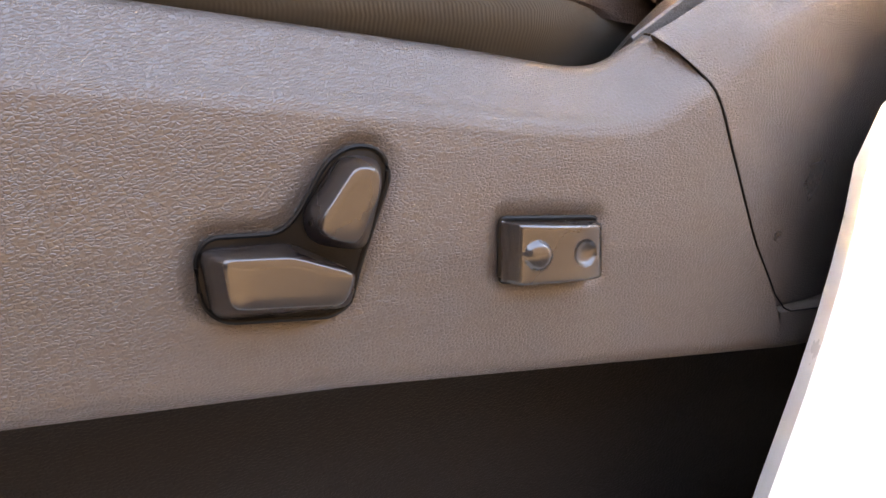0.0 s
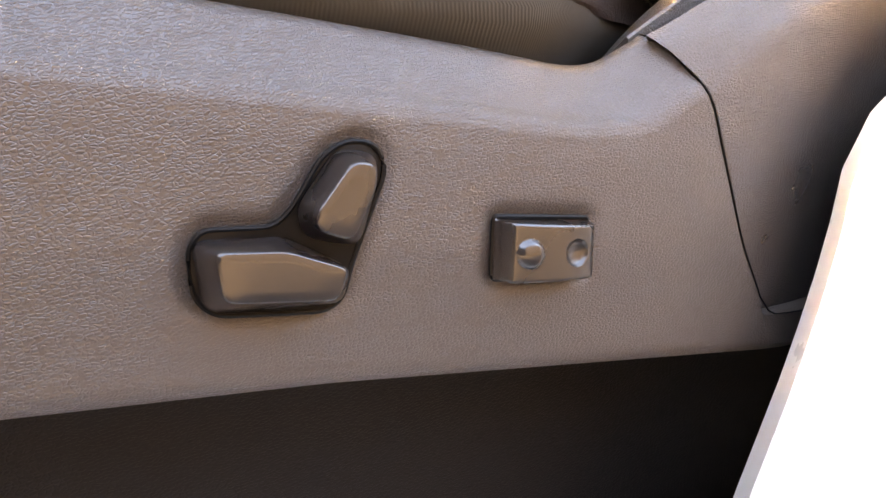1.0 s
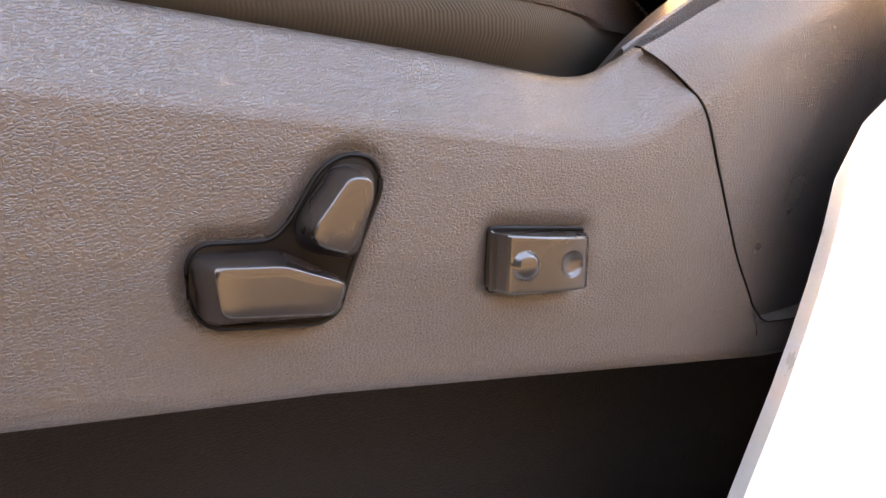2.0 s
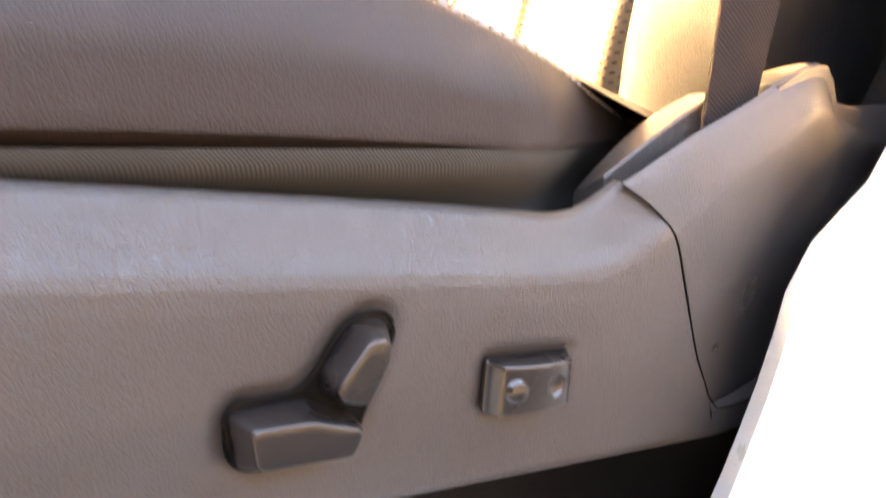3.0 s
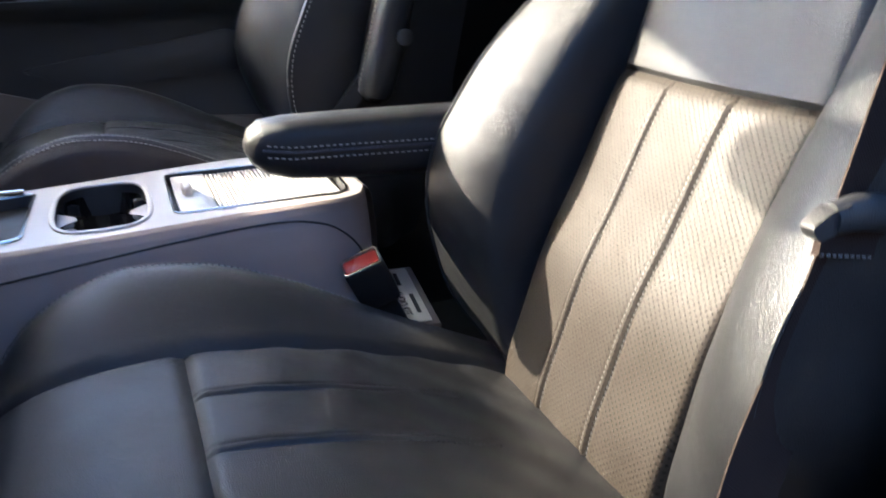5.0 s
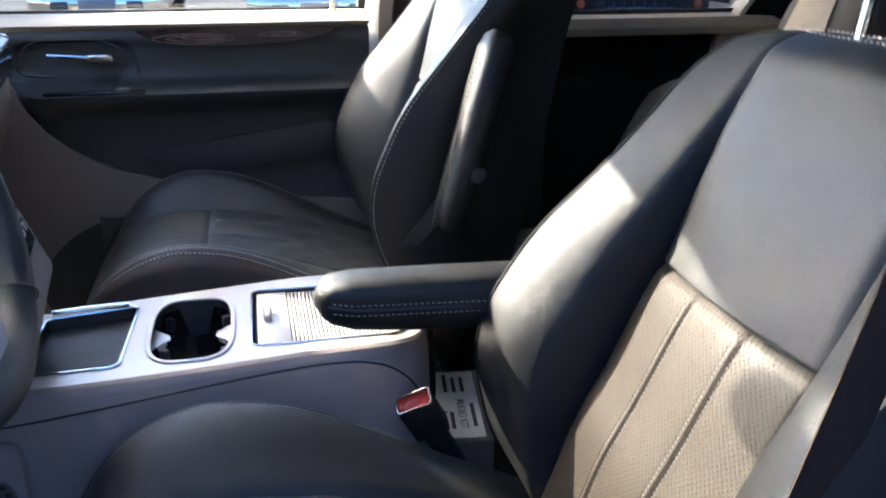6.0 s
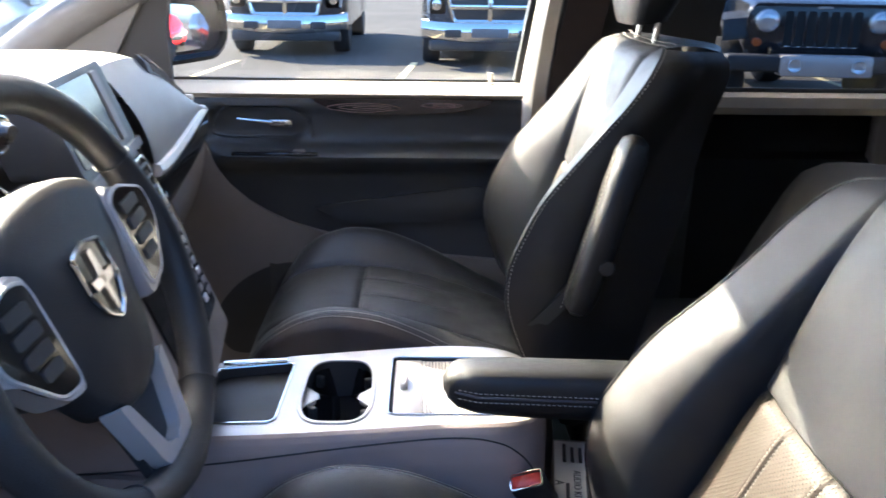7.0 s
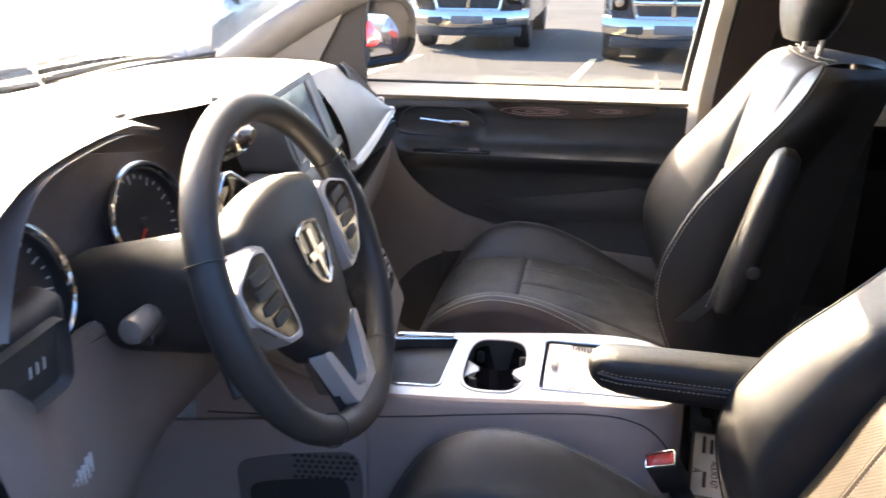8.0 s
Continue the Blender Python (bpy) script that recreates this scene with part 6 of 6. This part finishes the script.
def build_mirror_inside():
    m = thing("rear_view_mirror", (-0.34, 0.12, 1.48), "black interior mirror hanging from the windshield", "mirror")
    o = rounded([(-0.115, -0.035), (0.115, -0.03), (0.125, 0.02), (0.10, 0.04), (-0.10, 0.04), (-0.125, 0.02)], 0.02, 4)
    part("housing", moved(prism(o, -0.03, "x", 0.0, 0.008, 2, taper=0.85), pose(-0.335, 0.035, 1.485, 0, 8, -14)), BLACK, m)
    part("glass", moved(prism([(a * 0.94, b * 0.9) for a, b in o], 0.002, "x", 0.0005), pose(-0.335, 0.035, 1.485, 0, 8, -14)), MIRROR, m)
    part("stem", tube([(-0.35, 0.035, 1.50), (-0.42, 0.035, 1.54)], 0.01, 8), BLACK, m)


build_mirror_inside()


# ---- vehicles on the lot ----
def wheel_parts(parent, x, y, r, w, along="y"):
    def ringset(pr):
        out = []
        for rr, o in pr:
            out.append([(x + rr * math.cos(k * math.tau / 28), y + o, r + rr * math.sin(k * math.tau / 28)) if along == "x" else (x + o, y + rr * math.cos(k * math.tau / 28), r + rr * math.sin(k * math.tau / 28)) for k in range(28)])
        return out
    t = part("wheel", loft(ringset(((r * 0.62, -w / 2), (r * 0.93, -w / 2), (r, -w * 0.35), (r, w * 0.35), (r * 0.93, w / 2), (r * 0.62, w / 2)))), TYRE, parent, "black tyre")
    part("rim", loft(ringset(((r * 0.60, -w * 0.42), (r * 0.60, w * 0.42)))), SILVER, t)


def build_truck(x, y, paint, label, turn=0.0):
    """A pickup seen from its front, which faces -y."""
    v = thing("pickup_truck", (x, y + 2.5, 0), label, "pickup truck", "parked trucks")
    R = Matrix.Translation((x, y, 0)) @ Matrix.Rotation(radians(turn), 4, "Z")

    def put(bm):
        return moved(bm, R)
    secs = []
    for yy, wd, zb, zt, hood in ((0.10, 0.88, 0.55, 1.02, 1.14), (0.25, 0.96, 0.50, 1.10, 1.20), (0.9, 0.99, 0.45, 1.14, 1.27), (1.5, 1.0, 0.45, 1.16, 1.30)):
        secs.append([(-wd, yy, zb), (-wd, yy, zt), (-wd * 0.85, yy, hood), (-wd * 0.4, yy, hood + 0.03), (wd * 0.4, yy, hood + 0.03), (wd * 0.85, yy, hood), (wd, yy, zt), (wd, yy, zb)])
    part("body", put(loft(secs)), paint, v)
    part("cab", put(loft([[(-0.98, yy, 0.45), (-0.98, yy, 1.16), (-tw, yy, zt), (tw, yy, zt), (0.98, yy, 1.16), (0.98, yy, 0.45)] for yy, tw, zt in ((1.5, 0.95, 1.30), (2.1, 0.74, 1.86), (3.4, 0.76, 1.90), (3.9, 0.86, 1.55))])), paint, v)
    part("bed", put(rbox(-0.98, 3.9, 0.45, 0.98, 5.7, 1.25, 0.05)), paint, v)
    part("windshield", put(loft([[(-0.84, 1.60, 1.36), (0.84, 1.60, 1.36)], [(-0.70, 2.06, 1.80), (0.70, 2.06, 1.80)]], closed=False, caps=False)), SCREEN, v)
    gr = part("grille", put(prism(rounded([(-0.52, 0.66), (0.52, 0.66), (0.62, 1.05), (-0.62, 1.05)], 0.05), -0.03, "y", 0.10, 0.01)), BLACK, v)
    part("grille_frame", put(rim(rounded([(-0.52, 0.66), (0.52, 0.66), (0.62, 1.05), (-0.62, 1.05)], 0.05), 0.03, 0.03, "y", 0.07)), CHROME, gr, "chrome grille frame")
    part("grille_bar", put(rbox(-0.035, 0.03, 0.66, 0.035, 0.09, 1.05, 0.015)), CHROME, gr)
    part("grille_bar", put(rbox(-0.58, 0.03, 0.83, 0.58, 0.09, 0.90, 0.015)), CHROME, gr)
    for sg in (1, -1):
        hl = part("headlight", put(prism(rounded([(sg * 0.64, 0.76), (sg * 0.90, 0.76), (sg * 0.93, 1.02), (sg * 0.66, 1.03)], 0.03), -0.06, "y", 0.16, 0.02)), LAMPGLASS, v, "clear headlight")
        part("lamp_bulb", put(prism(oval(sg * 0.78, 0.89, 0.07, 0.08, 20), -0.02, "y", 0.10, 0.008)), CHROME, hl)
        part("mirror", put(rbox(min(sg * 1.02, sg * 1.22), 1.75, 1.22, max(sg * 1.02, sg * 1.22), 1.85, 1.45, 0.03)), BLACK, v)
    # chrome bumper with lower dark valance
    bs = []
    for kk in range(17):
        t = -1 + kk / 8
        xx, yy = t * 1.0, 0.02 + 0.16 * abs(t) ** 3
        up = 0.08 * abs(t) ** 2
        bs.append([(xx, yy + 0.05, 0.34 + up), (xx, yy - 0.05, 0.37 + up), (xx, yy - 0.08, 0.47 + up * 0.7), (xx, yy - 0.075, 0.55 + up * 0.5), (xx, yy - 0.03, 0.63 + up * 0.5), (xx, yy + 0.06, 0.65 + up * 0.5)])
    bp = part("bumper", put(loft(bs)), CHROME, v, "chrome front bumper")
    part("plate_area", put(rbox(-0.27, -0.085, 0.44, 0.27, -0.055, 0.57, 0.01)), GREY, bp)
    for sg in (1, -1):
        part("fog_lamp_opening", put(rbox(min(sg * 0.42, sg * 0.66), -0.08, 0.44, max(sg * 0.42, sg * 0.66), -0.03, 0.55, 0.015)), BLACK, bp)
        part("tow_hook", put(tube([(sg * 0.5, -0.02, 0.44), (sg * 0.5, -0.09, 0.42), (sg * 0.5, -0.04, 0.40)], 0.015, 6)), BLACK, bp)
    part("valance", put(rbox(-0.88, 0.02, 0.24, 0.88, 0.18, 0.40, 0.03)), BLACK, v)
    part("underside", put(rbox(-0.75, 0.3, 0.24, 0.75, 5.4, 0.5, 0.02)), BLACK, v)
    for sg in (1, -1):
        for yy in (0.95, 4.75):
            wheel_parts(v, x + sg * 0.84, y + yy, 0.40, 0.27)
    return v


build_truck(0.98, 11.75, CARGREY, "dark blue-grey pickup with chrome bumper, parked nose out")
build_truck(-2.22, 13.2, CARBLACK, "black pickup with chrome bumper, parked nose out")


def build_jeep(x, y, turn):
    v = thing("off_roader", (x, y + 2, 0), "black off-road vehicle with round lamps and a slotted grille", "off-road car", "parked cars")
    R = Matrix.Translation((x, y, 0)) @ Matrix.Rotation(radians(turn), 4, "Z")

    def put(bm):
        return moved(bm, R)
    part("body", put(loft([[(-0.66, yy, 0.55), (-0.68, yy, zt - 0.05), (-0.62, yy, zt), (0.62, yy, zt), (0.68, yy, zt - 0.05), (0.66, yy, 0.55)] for yy, zt in ((0.02, 1.13), (0.1, 1.16), (1.3, 1.22))])), CARBLACK, v)
    part("cab", put(loft([[(-0.75, yy, 0.5), (-0.75, yy, 1.2), (-tw, yy, zt), (tw, yy, zt), (0.75, yy, 1.2), (0.75, yy, 0.5)] for yy, tw, zt in ((1.3, 0.72, 1.25), (1.7, 0.66, 1.78), (3.9, 0.66, 1.8), (4.0, 0.70, 1.3))])), CARBLACK, v)
    part("windshield", put(loft([[(-0.62, 1.34, 1.32), (0.62, 1.34, 1.32)], [(-0.58, 1.66, 1.70), (0.58, 1.66, 1.70)]], closed=False, caps=False)), SCREEN, v)
    gr = part("grille", put(prism(rounded([(-0.72, 0.68), (0.72, 0.68), (0.70, 1.08), (0.62, 1.13), (-0.62, 1.13), (-0.70, 1.08)], 0.05), -0.05, "y", 0.03, 0.015)), CARBLACK, v)
    for i in range(7):
        xx = -0.315 + 0.105 * i
        part("grille_slot", put(prism(rounded([(xx - 0.036, 0.72), (xx + 0.036, 0.72), (xx + 0.038, 1.06), (xx - 0.038, 1.06)], 0.03), -0.006, "y", -0.018)), TYRE, gr)
        part("slot_glint", put(rbox(xx - 0.02, -0.030, 0.715, xx + 0.02, -0.022, 0.727, 0.003)), CHROME, gr)
    part("nameplate", put(rbox(-0.07, -0.03, 1.085, 0.07, -0.02, 1.105, 0.002)), SILVER, gr)
    for sg in (1, -1):
        hl = part("headlight", put(loft([[(sg * 0.525 + rr * math.cos(k * math.tau / 24), yy, 0.965 + rr * math.sin(k * math.tau / 24)) for k in range(24)] for rr, yy in ((0.105, -0.02), (0.103, -0.05), (0.09, -0.065), (0.05, -0.075), (0.005, -0.078))])), LAMPGLASS, v, "round clear headlight")
        part("lamp_ring", put(tube([(sg * 0.525 + 0.105 * math.cos(k * math.tau / 24), -0.035, 0.965 + 0.105 * math.sin(k * math.tau / 24)) for k in range(24)], 0.01, 6, closed=True)), CHROME, hl)
        part("turn_signal", put(loft([[(sg * 0.60 + rr * math.cos(k * math.tau / 16), yy, 0.76 + rr * math.sin(k * math.tau / 16)) for k in range(16)] for rr, yy in ((0.045, -0.02), (0.04, -0.045), (0.004, -0.05))])), AMBER, v, "amber turn signal")
        part("fender", put(loft([[(sg * 0.68, yy, z), (sg * 0.93, yy, z - 0.03), (sg * 0.93, yy, z - 0.10), (sg * 0.68, yy, z - 0.07)] for yy, z in ((-0.02, 0.86), (0.06, 0.99), (0.4, 1.04), (0.9, 1.0), (1.2, 0.8))])), BLACK, v)
        wheel_parts(v, x + sg * 0.80, y + 0.45, 0.39, 0.26)
        wheel_parts(v, x + sg * 0.80, y + 3.2, 0.39, 0.26)
    bp = part("bumper", put(rbox(-0.92, -0.33, 0.50, 0.92, -0.12, 0.66, 0.03, 3)), BLACK, v, "black steel bumper with a silver middle")
    part("bumper_centre", put(rbox(-0.42, -0.345, 0.47, 0.42, -0.12, 0.665, 0.02, 2)), SILVER, bp)
    for sg in (1, -1):
        part("fog_lamp", put(loft([[(sg * 0.29 + rr * math.cos(k * math.tau / 20), yy, 0.57 + rr * math.sin(k * math.tau / 20)) for k in range(20)] for rr, yy in ((0.065, -0.34), (0.06, -0.36), (0.045, -0.352), (0.004, -0.35))])), LAMPGLASS, bp, "round fog lamp")
        part("tow_ring", put(tube([(sg * 0.5, -0.20, 0.66), (sg * 0.5, -0.25, 0.70), (sg * 0.5, -0.20, 0.72), (sg * 0.5, -0.16, 0.66)], 0.014, 6)), BLACK, bp)
    return v


build_jeep(3.86, 7.35, -10)


def build_suv(x, y, turn, paint, label):
    v = thing("parked_car", (x, y, 0), label, "car", "parked cars")
    R = Matrix.Translation((x, y, 0)) @ Matrix.Rotation(radians(turn), 4, "Z")

    def put(bm):
        return moved(bm, R)
    secs = []
    for yy, wd, zb, zs, zt, tw in ((-2.3, 0.70, 0.40, 0.75, 0.80, 0.60), (-2.2, 0.86, 0.30, 0.85, 0.92, 0.75), (-1.2, 0.92, 0.28, 0.98, 1.06, 0.80), (-0.9, 0.92, 0.28, 1.0, 1.10, 0.80), (-0.2, 0.92, 0.28, 1.02, 1.62, 0.66), (1.6, 0.92, 0.28, 1.02, 1.66, 0.66), (2.2, 0.90, 0.3, 1.0, 1.1, 0.74), (2.3, 0.85, 0.4, 0.9, 0.95, 0.7)):
        secs.append([(-wd * 0.95, yy, zb), (-wd, yy, zs * 0.7), (-wd, yy, zs), (-tw, yy, zt), (tw, yy, zt), (wd, yy, zs), (wd, yy, zs * 0.7), (wd * 0.95, yy, zb)])
    part("body", put(loft(secs)), paint, v)
    part("windshield", put(loft([[(-0.74, -0.84, 1.13), (0.74, -0.84, 1.13)], [(-0.62, -0.24, 1.585), (0.62, -0.24, 1.585)]], closed=False, caps=False)), SCREEN, v)
    part("grille", put(prism(rounded([(-0.5, 0.5), (0.5, 0.5), (0.52, 0.74), (-0.52, 0.74)], 0.04), -0.04, "y", -2.28, 0.01)), BLACK, v)
    for i in range(8):
        part("grille_bar", put(rbox(-0.45 + 0.12 * i, -2.34, 0.51, -0.42 + 0.12 * i, -2.31, 0.73, 0.005)), CHROME, v)
    for sg in (1, -1):
        part("headlight", put(rbox(min(sg * 0.56, sg * 0.8), -2.33, 0.62, max(sg * 0.56, sg * 0.8), -2.15, 0.78, 0.03, 2)), LAMPGLASS, v, "clear headlight")
        part("side_glass", put(loft([[(sg * 0.905, -0.7, 1.05), (sg * 0.905, 1.9, 1.05)], [(sg * 0.70, -0.2, 1.58), (sg * 0.70, 1.6, 1.6)]], closed=False, caps=False)), SCREEN, v)
        for yy in (-1.4, 1.45):
            rw = R @ Vector((sg * 0.84, yy, 0))
            wheel_parts(v, rw.x, rw.y, 0.34, 0.22, "x" if abs(math.sin(radians(turn))) > 0.7 else "y")
    return v


build_suv(-4.6, 7.6, 10, CARTAN, "light beige car parked beyond the windshield")
build_suv(-7.6, 7.2, 8, CARTAN, "light beige car parked beyond the windshield")
build_suv(13.0, 3.5, -90, CARRED, "red car parked behind, seen in the door mirror")
build_suv(12.2, 6.6, -90, CARBLACK, "black car parked behind, seen in the door mirror")
